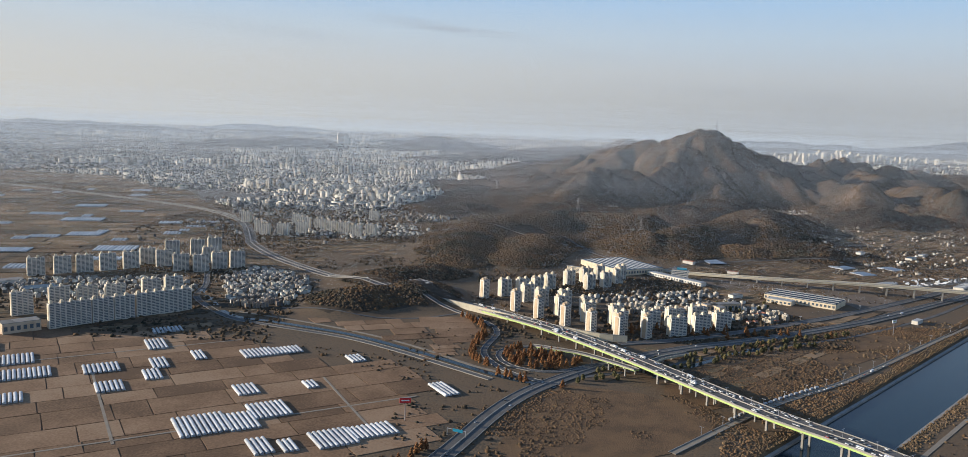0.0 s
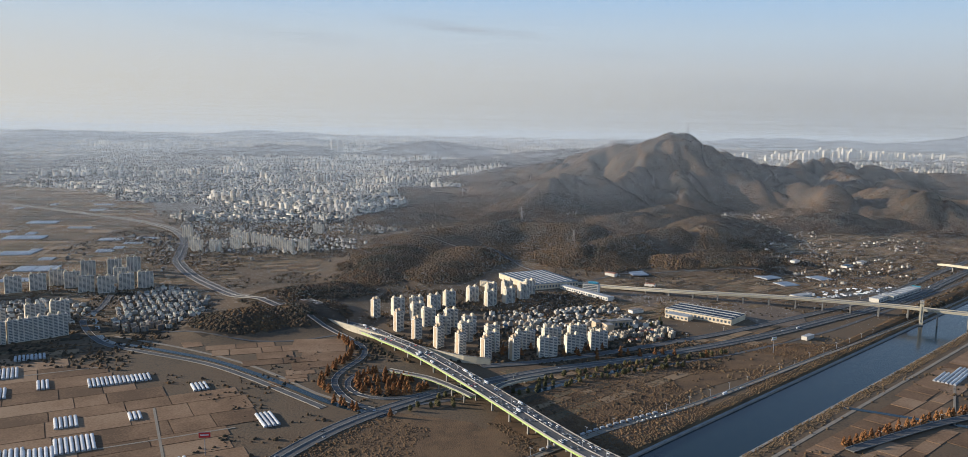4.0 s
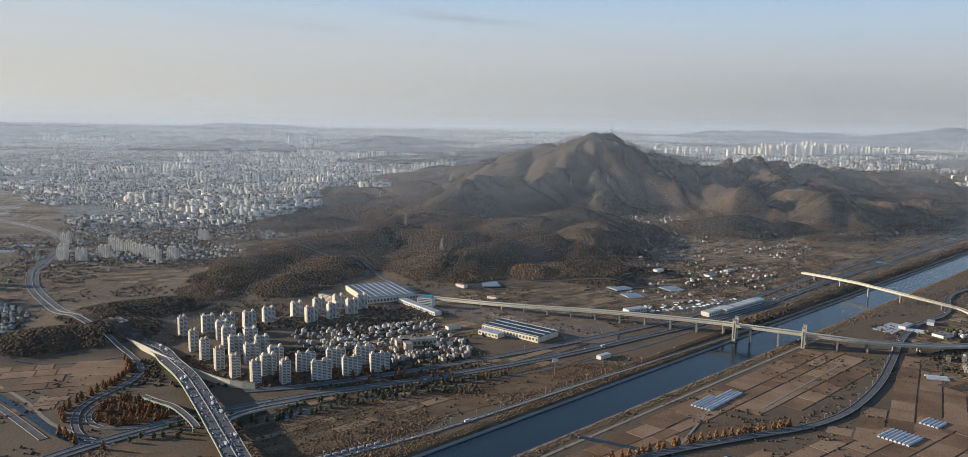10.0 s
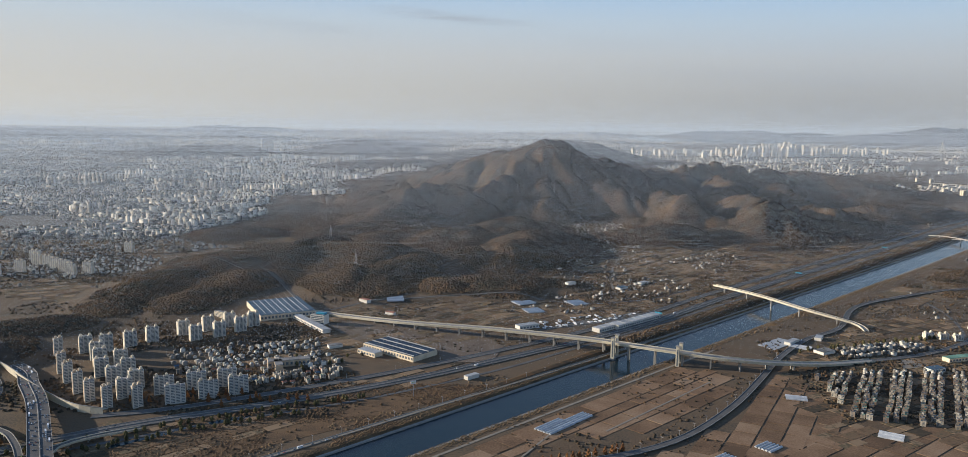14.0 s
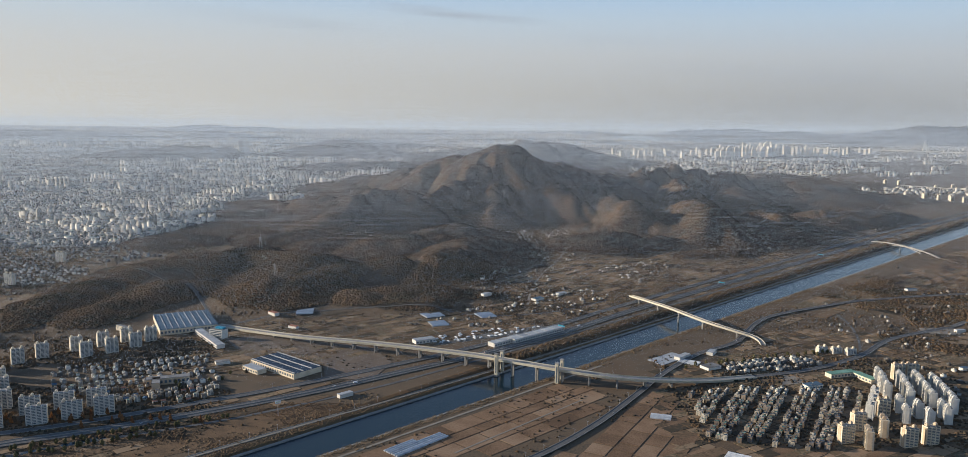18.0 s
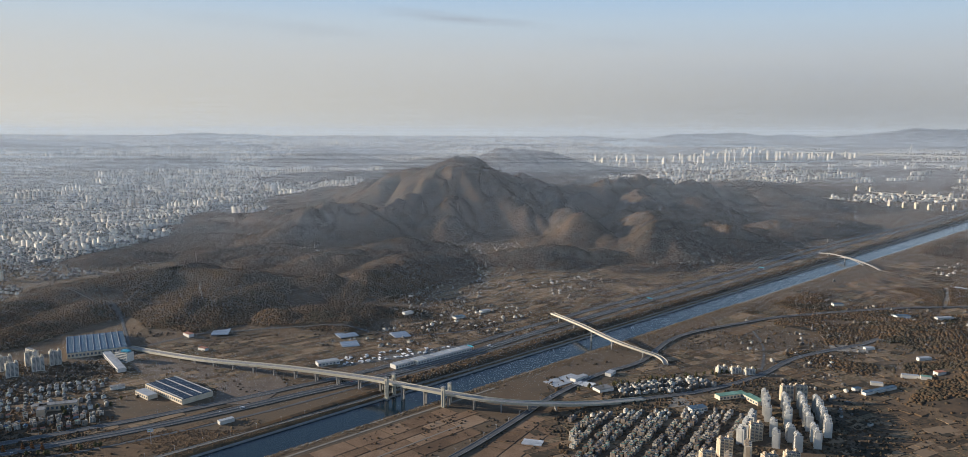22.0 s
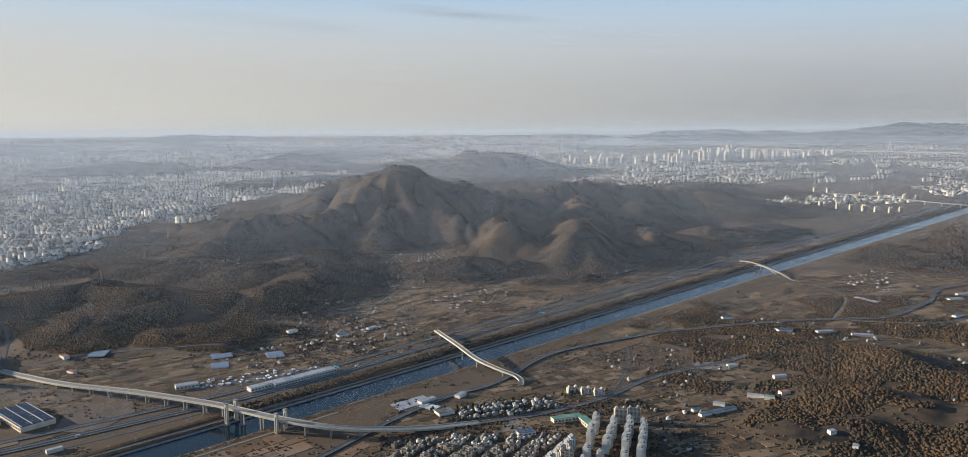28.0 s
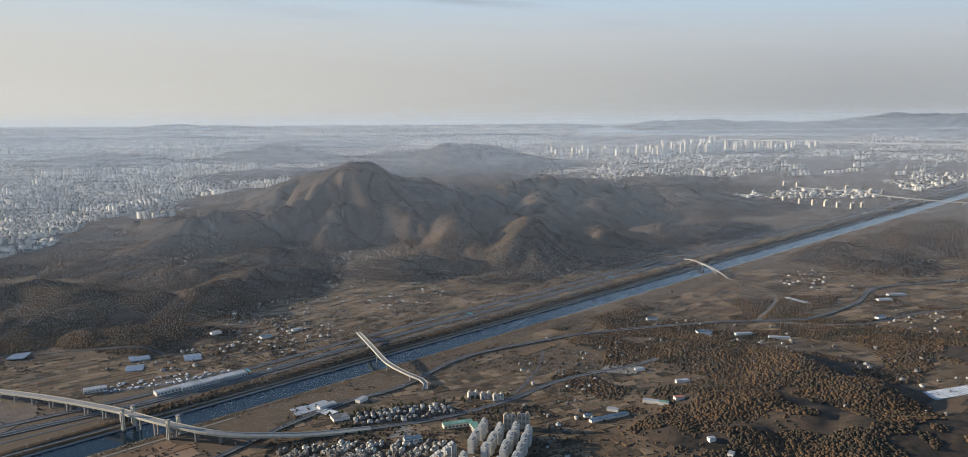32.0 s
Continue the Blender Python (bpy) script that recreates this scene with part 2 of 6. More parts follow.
MAT = {
    "ground": surface("dry_ground", [(0.046, 0.038, 0.026), (0.086, 0.062, 0.039), (0.130, 0.087, 0.050), (0.108, 0.067, 0.037), (0.066, 0.057, 0.037)], 0.035, 0.95, 0.3, 9),
    "field": surface("stubble_field", [(0.115, 0.068, 0.038), (0.175, 0.104, 0.058), (0.235, 0.142, 0.081), (0.285, 0.187, 0.113)], 0.06, 0.95, 0.12, 7, 0.85, "object", 0.2),
    "far_field": surface("far_stubble", [(0.060, 0.046, 0.029), (0.120, 0.076, 0.042), (0.180, 0.113, 0.063), (0.092, 0.074, 0.042), (0.24, 0.160, 0.093)], 0.03, 0.95, 0.1, 6, 1.4, "island", 0.2),
    "track": surface("dirt_track", [(0.2, 0.165, 0.125), (0.28, 0.235, 0.18)], 0.3, 0.95, 0.05),
    "bank": surface("reed_bank", [(0.052, 0.040, 0.025), (0.108, 0.072, 0.039), (0.180, 0.115, 0.058), (0.138, 0.080, 0.042)], 0.09, 0.95, 0.3, 5),
    "reeds": surface("rusty_reeds", [(0.055, 0.038, 0.022), (0.105, 0.062, 0.031), (0.160, 0.092, 0.044), (0.125, 0.085, 0.044)], 0.12, 0.95, 0.3, 6),
    "asphalt": surface("asphalt", [(0.080, 0.077, 0.074), (0.115, 0.110, 0.104), (0.150, 0.143, 0.134)], 0.15, 0.95, 0.02, 4, 0, "object", 0.1),
    "concrete": surface("concrete", [(0.20, 0.185, 0.16), (0.27, 0.25, 0.22), (0.33, 0.305, 0.27)], 0.4, 0.8, 0.03, 4, 0.3),
    "cream": surface("cream_concrete", [(0.42, 0.37, 0.27), (0.52, 0.46, 0.34), (0.58, 0.52, 0.40)], 0.4, 0.75, 0.02),
    "green_steel": surface("green_steel", [(0.30, 0.42, 0.12), (0.40, 0.53, 0.17), (0.47, 0.58, 0.24)], 0.5, 0.5, 0.0),
    "plaster_white": surface("white_render", [(0.50, 0.46, 0.39), (0.62, 0.575, 0.49), (0.72, 0.67, 0.58)], 0.3, 0.8, 0.01, 4, 0.5),
    "plaster_cream": surface("cream_render", [(0.52, 0.43, 0.30), (0.66, 0.55, 0.39), (0.74, 0.63, 0.46)], 0.3, 0.8, 0.01, 4, 0.5),
    "house_pale": surface("weathered_render", [(0.16, 0.13, 0.094), (0.29, 0.24, 0.175), (0.41, 0.35, 0.26), (0.55, 0.485, 0.38)], 0.2, 0.85, 0.01, 4, 1.3),
    "house_tan": surface("brown_brick_render", [(0.13, 0.095, 0.07), (0.22, 0.165, 0.12), (0.34, 0.27, 0.20)], 0.3, 0.85, 0.01, 4, 1.0),
    "plaster_tan": surface("tan_render", [(0.42, 0.31, 0.20), (0.52, 0.39, 0.26), (0.58, 0.46, 0.33)], 0.3, 0.8, 0.01, 4, 0.5),
    "glass": surface("window_glass", [(0.05, 0.065, 0.08), (0.10, 0.12, 0.14), (0.17, 0.19, 0.2)], 1.4, 0.2, 0, 4, 0.4, "island", 0.6),
    "roof_grey": surface("roof_screed", [(0.11, 0.108, 0.10), (0.17, 0.165, 0.155), (0.24, 0.23, 0.215)], 0.3, 0.9, 0.02, 4, 0.8),
    "roof_green": surface("green_roof_paint", [(0.10, 0.20, 0.15), (0.16, 0.29, 0.21), (0.22, 0.36, 0.28)], 0.4, 0.8, 0.02, 4, 0.6),
    "roof_blue": surface("blue_metal_roof", [(0.060, 0.095, 0.130), (0.088, 0.135, 0.178), (0.125, 0.182, 0.228)], 0.2, 0.95, 0.02, 5, 0.5, "object", 0.05),
    "roof_pale": surface("pale_metal_roof", [(0.24, 0.245, 0.245), (0.33, 0.335, 0.33), (0.42, 0.42, 0.41)], 0.2, 0.7, 0.02, 5, 0.5),
    "roof_red": surface("rust_roof", [(0.25, 0.10, 0.06), (0.36, 0.15, 0.09), (0.42, 0.2, 0.13)], 0.4, 0.8, 0.02, 4, 0.5),
    "vinyl": surface("vinyl_sheet", [(0.30, 0.31, 0.32), (0.42, 0.43, 0.43), (0.56, 0.56, 0.55)], 0.35, 0.4, 0.02, 4, 0.7, "object", 0.4),
    "dark_net": surface("shade_net", [(0.03, 0.03, 0.032), (0.06, 0.058, 0.055)], 0.4, 0.8),
    "woods": surface("bare_woods", [(0.036, 0.033, 0.026), (0.066, 0.052, 0.039), (0.092, 0.067, 0.047), (0.130, 0.082, 0.050), (0.092, 0.076, 0.056)], 0.022, 0.95, 0.0, 3, 0.45, "island", 0.05),
    "woods_near": surface("autumn_woods", [(0.026, 0.027, 0.018), (0.056, 0.046, 0.032), (0.084, 0.060, 0.039), (0.124, 0.073, 0.038), (0.100, 0.076, 0.045)], 0.030, 0.95, 0.0, 3, 0.4, "island", 0.05),
    "rust_crown": surface("rust_needles", [(0.10, 0.045, 0.022), (0.19, 0.085, 0.036), (0.26, 0.125, 0.05)], 0.4, 0.95, 0, 4, 0.6, "object", 0.1),
    "green_crown": surface("olive_leaves", [(0.046, 0.045, 0.023), (0.086, 0.076, 0.036), (0.14, 0.112, 0.05)], 0.4, 0.95, 0, 4, 0.7, "object", 0.1),
    "bark": surface("bark", [(0.08, 0.06, 0.045), (0.14, 0.11, 0.08)], 2.0, 0.95),
    "city_low": surface("low_city_render", [(0.10, 0.086, 0.07), (0.23, 0.198, 0.157), (0.42, 0.365, 0.29), (0.66, 0.585, 0.475)], 0.01, 0.85, 0, 3, 1.3, "island"),
    "city_high": surface("apartment_render", [(0.16, 0.14, 0.115), (0.30, 0.262, 0.208), (0.48, 0.42, 0.335), (0.68, 0.61, 0.50)], 0.01, 0.85, 0, 3, 1.3, "island"),
    "hamlet": surface("hamlet_render", [(0.08, 0.067, 0.053), (0.15, 0.122, 0.093), (0.25, 0.207, 0.16), (0.44, 0.39, 0.32)], 0.02, 0.85, 0, 3, 1.3, "island"),
    "roof_navy": surface("navy_metal_roof", [(0.025, 0.042, 0.065), (0.040, 0.062, 0.090), (0.06, 0.085, 0.115)], 0.2, 0.95, 0.02, 5, 0.3, "object", 0.05),
    "rail_yard": surface("rail_yard", [(0.10, 0.078, 0.06), (0.15, 0.112, 0.082), (0.20, 0.15, 0.108)], 0.08, 0.95, 0.05, 8, 0, "object", 0.2, 0, 0.9),
    "city_ground": surface("city_ground", [(0.085, 0.076, 0.066), (0.13, 0.118, 0.10), (0.18, 0.162, 0.138)], 0.03, 0.9, 0.0),
    "city_roof": surface("city_roofs", [(0.10, 0.10, 0.095), (0.17, 0.165, 0.155), (0.26, 0.25, 0.235), (0.16, 0.21, 0.18)], 0.02, 0.9, 0, 3, 1.2, "island"),
    "lamp": surface("galvanised_steel", [(0.35, 0.36, 0.37), (0.45, 0.46, 0.47)], 1.0, 0.5, 0, 4, 0, "object", 0.5, 0.3),
    "red": surface("red_board", [(0.5, 0.03, 0.03), (0.62, 0.05, 0.05)], 1.0, 0.5),
    "sign_blue": surface("sign_blue", [(0.02, 0.22, 0.34), (0.03, 0.30, 0.42)], 1.0, 0.4),
    "sign_white": surface("white_board", [(0.7, 0.7, 0.68), (0.78, 0.78, 0.77)], 1.0, 0.5),
    # woods of the far hills, with distance haze put into the colour: paler, greyer
    "hazed_far_hill": surface("haze_paled_woods", [(0.075, 0.072, 0.070), (0.11, 0.102, 0.096), (0.14, 0.13, 0.12)], 0.01, 0.95),
    "mast": surface("painted_steel", [(0.22, 0.2, 0.2), (0.3, 0.28, 0.28)], 1.0, 0.6),
}
CAR_COLOURS = {"white": (0.75, 0.75, 0.74), "black": (0.02, 0.02, 0.022), "silver": (0.38, 0.39, 0.4), "grey": (0.12, 0.12, 0.125), "red": (0.4, 0.03, 0.03), "blue": (0.04, 0.08, 0.2)}
for cname, col in CAR_COLOURS.items():
    MAT["car_" + cname] = surface("car_paint_" + cname, [tuple(c * 0.85 for c in col), col], 3.0, 0.3, 0, 4, 0.3, "object", 0.5)


def water_material():
    m = bpy.data.materials.new("canal_water")
    m.use_nodes = True
    nt = m.node_tree
    b = nt.nodes["Principled BSDF"]
    b.inputs["Base Color"].default_value = (0.012, 0.026, 0.034, 1)
    b.inputs["Roughness"].default_value = 0.12
    b.inputs["IOR"].default_value = 1.22
    geo = nt.nodes.new("ShaderNodeNewGeometry")
    n = nt.nodes.new("ShaderNodeTexNoise")
    n.inputs["Scale"].default_value, n.inputs["Detail"].default_value = 1.6, 6.0
    nt.links.new(geo.outputs["Position"], n.inputs["Vector"])
    bp = nt.nodes.new("ShaderNodeBump")
    bp.inputs["Strength"].default_value, bp.inputs["Distance"].default_value = 0.35, 0.06
    nt.links.new(n.outputs[0], bp.inputs["Height"])
    nt.links.new(bp.outputs[0], b.inputs["Normal"])
    return m


MAT["water"] = water_material()


def haze_material():
    """Thin moist air: it scatters the light that falls on it both ways."""
    m = bpy.data.materials.new("morning_haze")
    m.use_nodes = True
    nt = m.node_tree
    nt.nodes.clear()
    d = nt.nodes.new("ShaderNodeBsdfDiffuse")
    t = nt.nodes.new("ShaderNodeBsdfTranslucent")
    for n in (d, t):
        n.inputs["Color"].default_value = (0.86, 0.94, 1.0, 1)
    mix = nt.nodes.new("ShaderNodeMixShader")
    mix.inputs[0].default_value = 0.65
    nt.links.new(d.outputs[0], mix.inputs[1])
    nt.links.new(t.outputs[0], mix.inputs[2])
    out = nt.nodes.new("ShaderNodeOutputMaterial")
    nt.links.new(mix.outputs[0], out.inputs[0])
    return m


MAT["haze"] = haze_material()

# ---- building blocks ----
RNG = np.random.RandomState(7)


class Geo:
    """Collects corners and faces of one mesh."""

    def __init__(self):
        self.v, self.f = [], []

    def box(self, cx, cy, z0, sx, sy, h, rot=0.0, top=1.0, bottom=True):
        c, s, k = math.cos(rot), math.sin(rot), len(self.v)
        for z, w in ((z0, 1.0), (z0 + h, top)):
            for a, b in ((-1, -1), (1, -1), (1, 1), (-1, 1)):
                x, y = a * sx * 0.5 * w, b * sy * 0.5 * w
                self.v.append((cx + x * c - y * s, cy + x * s + y * c, z))
        self.f += [(k, k + 1, k + 5, k + 4), (k + 1, k + 2, k + 6, k + 5), (k + 2, k + 3, k + 7, k + 6), (k + 3, k, k + 4, k + 7), (k + 4, k + 5, k + 6, k + 7)]
        if bottom:
            self.f.append((k + 3, k + 2, k + 1, k))
        return self

    def gable(self, cx, cy, z0, sx, sy, h, rot=0.0):
        c, s, k = math.cos(rot), math.sin(rot), len(self.v)
        for x, y, z in ((-1, -1, 0), (1, -1, 0), (1, 1, 0), (-1, 1, 0), (-1, 0, 1), (1, 0, 1)):
            x, y = x * sx / 2, y * sy / 2
            self.v.append((cx + x * c - y * s, cy + x * s + y * c, z0 + z * h))
        self.f += [(k, k + 1, k + 5, k + 4), (k + 2, k + 3, k + 4, k + 5), (k + 1, k + 2, k + 5), (k + 3, k, k + 4), (k + 3, k + 2, k + 1, k)]
        return self

    def tube(self, cx, cy, z0, r0, r1, h, n=8):
        k = len(self.v)
        for z, r in ((z0, r0), (z0 + h, r1)):
            for i in range(n):
                a = 2 * math.pi * i / n
                self.v.append((cx + r * math.cos(a), cy + r * math.sin(a), z))
        for i in range(n):
            j = (i + 1) % n
            self.f.append((k + i, k + j, k + n + j, k + n + i))
        self.f.append(tuple(k + n + i for i in range(n)))
        self.f.append(tuple(k + n - 1 - i for i in range(n)))
        return self

    def bar(self, a, b, w):
        """A square bar from point a to point b."""
        a, b = Vector(a), Vector(b)
        d = (b - a).normalized()
        s = d.cross(Vector((0, 0, 1)) if abs(d.z) < 0.9 else Vector((1, 0, 0))).normalized() * w / 2
        t = d.cross(s).normalized() * w / 2
        k = len(self.v)
        for p in (a, b):
            for q in (s + t, s - t, -s - t, t - s):
                self.v.append(tuple(p + q))
        self.f += [(k + i, k + (i + 1) % 4, k + 4 + (i + 1) % 4, k + 4 + i) for i in range(4)] + [(k + 3, k + 2, k + 1, k), (k + 4, k + 5, k + 6, k + 7)]
        return self

    def sweep(self, pts, profile):
        """Sweeps a closed profile of (side, up) along points (x, y, z)."""
        k, m = len(self.v), len(profile)
        for i, p in enumerate(pts):
            a, b = pts[max(0, i - 1)], pts[min(len(pts) - 1, i + 1)]
            dx, dy = b[0] - a[0], b[1] - a[1]
            L = math.hypot(dx, dy) or 1
            nx, ny = -dy / L, dx / L
            for o, u in profile:
                self.v.append((p[0] + nx * o, p[1] + ny * o, p[2] + u))
        for i in range(len(pts) - 1):
            for j in range(m):
                a, b = k + i * m + j, k + i * m + (j + 1) % m
                self.f.append((a, b, b + m, a + m))
        self.f.append(tuple(k + j for j in range(m)))
        self.f.append(tuple(k + (len(pts) - 1) * m + m - 1 - j for j in range(m)))
        return self

    def mesh(self, name, material=None):
        me = bpy.data.meshes.new(name)
        me.from_pydata(self.v, [], self.f)
        for mt in (material if isinstance(material, (list, tuple)) else [material]):
            if mt:
                me.materials.append(MAT[mt])
        return me


def empty_thing(name, label, category, group="", kind="", at=None):
    ob = new(name)
    ob.empty_display_size = 0.5
    if at is not None:
        ob.matrix_basis = at
    return tagged(ob, label, category, group, kind)


def piece(name, data, parent, label="", at=None):
    ob = new(name, data)
    ob.parent = parent
    if at is not None:
        ob.matrix_basis = at
    if label:
        ob["label"] = label
    return ob


def bulk_mesh(name, verts, faces, material):
    """One mesh from arrays; all faces have the same number of corners."""
    me = bpy.data.meshes.new(name)
    nf, k = faces.shape
    me.vertices.add(len(verts))
    me.vertices.foreach_set("co", np.ascontiguousarray(verts, dtype=np.float32).ravel())
    me.loops.add(nf * k)
    me.loops.foreach_set("vertex_index", np.ascontiguousarray(faces, dtype=np.int32).ravel())
    me.polygons.add(nf)
    me.polygons.foreach_set("loop_start", np.arange(0, nf * k, k, dtype=np.int32))
    me.polygons.foreach_set("loop_total", np.full(nf, k, dtype=np.int32))
    for mt in (material if isinstance(material, (list, tuple)) else [material]):
        me.materials.append(MAT[mt])
    me.update(calc_edges=True)
    return me


def smooth_line(pts, step=6.0):
    """A smooth line (Catmull-Rom) through points of two or three numbers."""
    P = [Vector(p if len(p) == 3 else (p[0], p[1], 0.0)) for p in pts]
    P = [2 * P[0] - P[1]] + P + [2 * P[-1] - P[-2]]
    line = []
    for i in range(1, len(P) - 2):
        a, b, c, d = P[i - 1:i + 3]
        n = max(2, int((c - b).length / step))
        for j in range(n):
            t = j / n
            q = 0.5 * ((2 * b) + (c - a) * t + (2 * a - 5 * b + 4 * c - d) * t * t + (3 * b - a - 3 * c + d) * t ** 3)
            line.append((q.x, q.y, q.z))
    line.append(tuple(P[-2]))
    return line


def at_intervals(line, gap, start=0.0):
    """Points and headings along a line at even gaps."""
    res, run, nxt = [], 0.0, start
    for a, b in zip(line, line[1:]):
        L = math.dist(a[:2], b[:2])
        while nxt <= run + L and L > 0:
            t = (nxt - run) / L
            res.append((a[0] + (b[0] - a[0]) * t, a[1] + (b[1] - a[1]) * t, a[2] + (b[2] - a[2]) * t, math.atan2(b[1] - a[1], b[0] - a[0])))
            nxt += gap
        run += L
    return res


# ---- the lie of the land ----
UX, UY = 0.697, 0.717          # the canal's heading
BANK_S, BANK_N = 78.0, 101.0   # distances of the two banks across that heading
WATER_Z = -1.6


def uv(x, y):
    return UX * x + UY * y, -UY * x + UX * y


def xy(u, v):
    return UX * u - UY * v, UY * u + UX * v


LATTICE = np.random.RandomState(3).rand(256, 256)


def value_noise(x, y, scale):
    a, b = np.asarray(x) / scale, np.asarray(y) / scale
    i, j = np.floor(a).astype(int), np.floor(b).astype(int)
    p, q = a - i, b - j
    p, q = p * p * (3 - 2 * p), q * q * (3 - 2 * q)
    g = lambda m, n: LATTICE[m % 256, n % 256]
    return (g(i, j) * (1 - p) + g(i + 1, j) * p) * (1 - q) + (g(i, j + 1) * (1 - p) + g(i + 1, j + 1) * p) * q


def fractal(x, y, scale, octaves=4):
    total, amp = 0.0, 1.0
    for k in range(octaves):
        total = total + amp * (value_noise(x + 37.7 * k, y - 11.3 * k, scale / 2 ** k) - 0.5)
        amp *= 0.5
    return total


# ridges: two ends and heights, half width
RIDGES = [
    # the mountain with its spurs
    (304, 1188, 94, 330, 1193, 93, 100), (304, 1190, 94, 225, 1235, 66, 100), (330, 1195, 93, 450, 1270, 51, 95), (450, 1270, 50, 600, 1360, 54, 92),
    (600, 1360, 46, 740, 1440, 40, 90), (740, 1440, 38, 860, 1390, 26, 90),
    (318, 1170, 74, 300, 1118, 50, 30), (300, 1118, 50, 300, 1056, 33, 32), (296, 1172, 74, 250, 1110, 48, 32), (250, 1110, 48, 223, 1069, 39, 34),
    (348, 1172, 72, 388, 1118, 44, 34), (388, 1118, 44, 420, 1066, 24, 32), (448, 1250, 46, 458, 1110, 30, 38), (458, 1110, 30, 469, 1003, 35, 36), (469, 1003, 34, 500, 960, 14, 32),
    (590, 1340, 46, 566, 1110, 28, 44), (566, 1110, 28, 550, 940, 36, 38), (550, 940, 35, 560, 905, 16, 30), (690, 1400, 36, 650, 1120, 16, 46), (650, 1120, 16, 650, 1010, 22, 40),
    (223, 1069, 38, 147, 1070, 37, 36), (147, 1070, 37, 122, 1011, 33, 36), (147, 1075, 35, 60, 1130, 21, 50), (60, 1130, 20, -62, 1205, 7, 60), (60, 1120, 16, -72, 1085, 6, 46), (-72, 1085, 6, -118, 1000, 4, 34),
    (225, 1235, 62, 186, 1374, 48, 72), (186, 1374, 46, 90, 1450, 26, 80), (240, 1240, 46, 150, 1330, 24, 70),
    # the hills before it
    (610, 1000, 16, 640, 985, 14, 40), (365, 880, 11, 425, 884, 17, 32), (425, 884, 17, 500, 902, 9, 30), (640, 1050, 18, 720, 1060, 12, 50), (500, 830, 5, 545, 850, 6, 26),
    (755, 1100, 20, 840, 1150, 14, 50), (610, 905, 8, 660, 930, 6, 34),
    (205, 845, 18, 270, 930, 17, 42), (265, 800, 19, 305, 870, 14, 38), (180, 700, 17, 255, 726, 20, 32), (255, 726, 20, 258, 785, 20, 34), (258, 785, 19, 306, 790, 12, 30), (140, 640, 16, 180, 700, 17, 34),
    (205, 632, 10, 262, 650, 9, 24), (262, 650, 9, 292, 652, 6, 22), (228, 618, 9, 257, 617, 8, 20),
    (88, 755, 18, 142, 728, 18, 42), (22, 705, 15, 88, 755, 18, 40), (-6, 660, 9, 22, 705, 14, 30), (-18, 600, 8, -6, 660, 8, 30), (-20, 545, 6, -18, 600, 7, 28), (30, 560, 8, 44, 600, 7, 26), (48, 640, 11, 70, 655, 8, 28),
    (-45, 870, 9, 0, 880, 8, 34), (60, 890, 10, 120, 930, 10, 40), (130, 860, 9, 200, 905, 10, 36),
    (-66, 424, 10, -34, 440, 10, 21), (-38, 442, 10, -28, 462, 6, 17), (-60, 480, 7, -30, 500, 8, 24),
    # woods south of the canal
    (680, 596, 9, 735, 560, 12, 34), (735, 560, 12, 765, 515, 9, 30), (665, 500, 10, 700, 470, 12, 30), (625, 455, 7, 665, 450, 9, 24), (735, 450, 12, 790, 440, 11, 32), (640, 600, 4, 600, 620, 4, 28),
    (905, 1045, 11, 940, 930, 12, 44), (940, 930, 12, 905, 965, 10, 40), (1040, 1040, 11, 1090, 1000, 10, 52), (1150, 1120, 12, 1230, 1060, 10, 70), (615, 715, 4, 650, 735, 4, 26),
    (820, 640, 4, 900, 600, 7, 44), (850, 480, 6, 900, 450, 8, 50),
    # far hills
    (400, 2180, 56, 470, 2230, 50, 120), (400, 2180, 44, 200, 2300, 26, 130), (40, 1900, 20, -60, 1880, 16, 90), (150, 2050, 22, 240, 2000, 16, 80),
    (-141, 2372, 42, -30, 2350, 33, 85), (-141, 2372, 41, -240, 2385, 26, 85), (-580, 2225, 30, -440, 2260, 26, 75), (-580, 2225, 29, -700, 2230, 18, 75),
    (-220, 2960, 30, -60, 2990, 18, 110), (-220, 2960, 28, -400, 3000, 12, 110), (-900, 3450, 36, -700, 3420, 22, 110), (-1750, 3250, 42, -1350, 3350, 28, 170),
    (-1300, 4450, 34, -1000, 4480, 26, 150), (2250, 4150, 34, 3200, 4000, 60, 260), (2700, 4600, 70, 3600, 4400, 60, 300), (1700, 4550, 40, 2000, 4500, 32, 130), (650, 4700, 16, 900, 4720, 18, 110),
    (300, 1500, 26, 420, 1560, 20, 90), (500, 1800, 14, 620, 1760, 16, 80), (920, 1700, 10, 1010, 1660, 8, 70), (860, 1390, 24, 960, 1400, 10, 70), (800, 1560, 20, 887, 1736, 16, 90),
    (1330, 4580, 34, 1720, 4640, 40, 110),
]


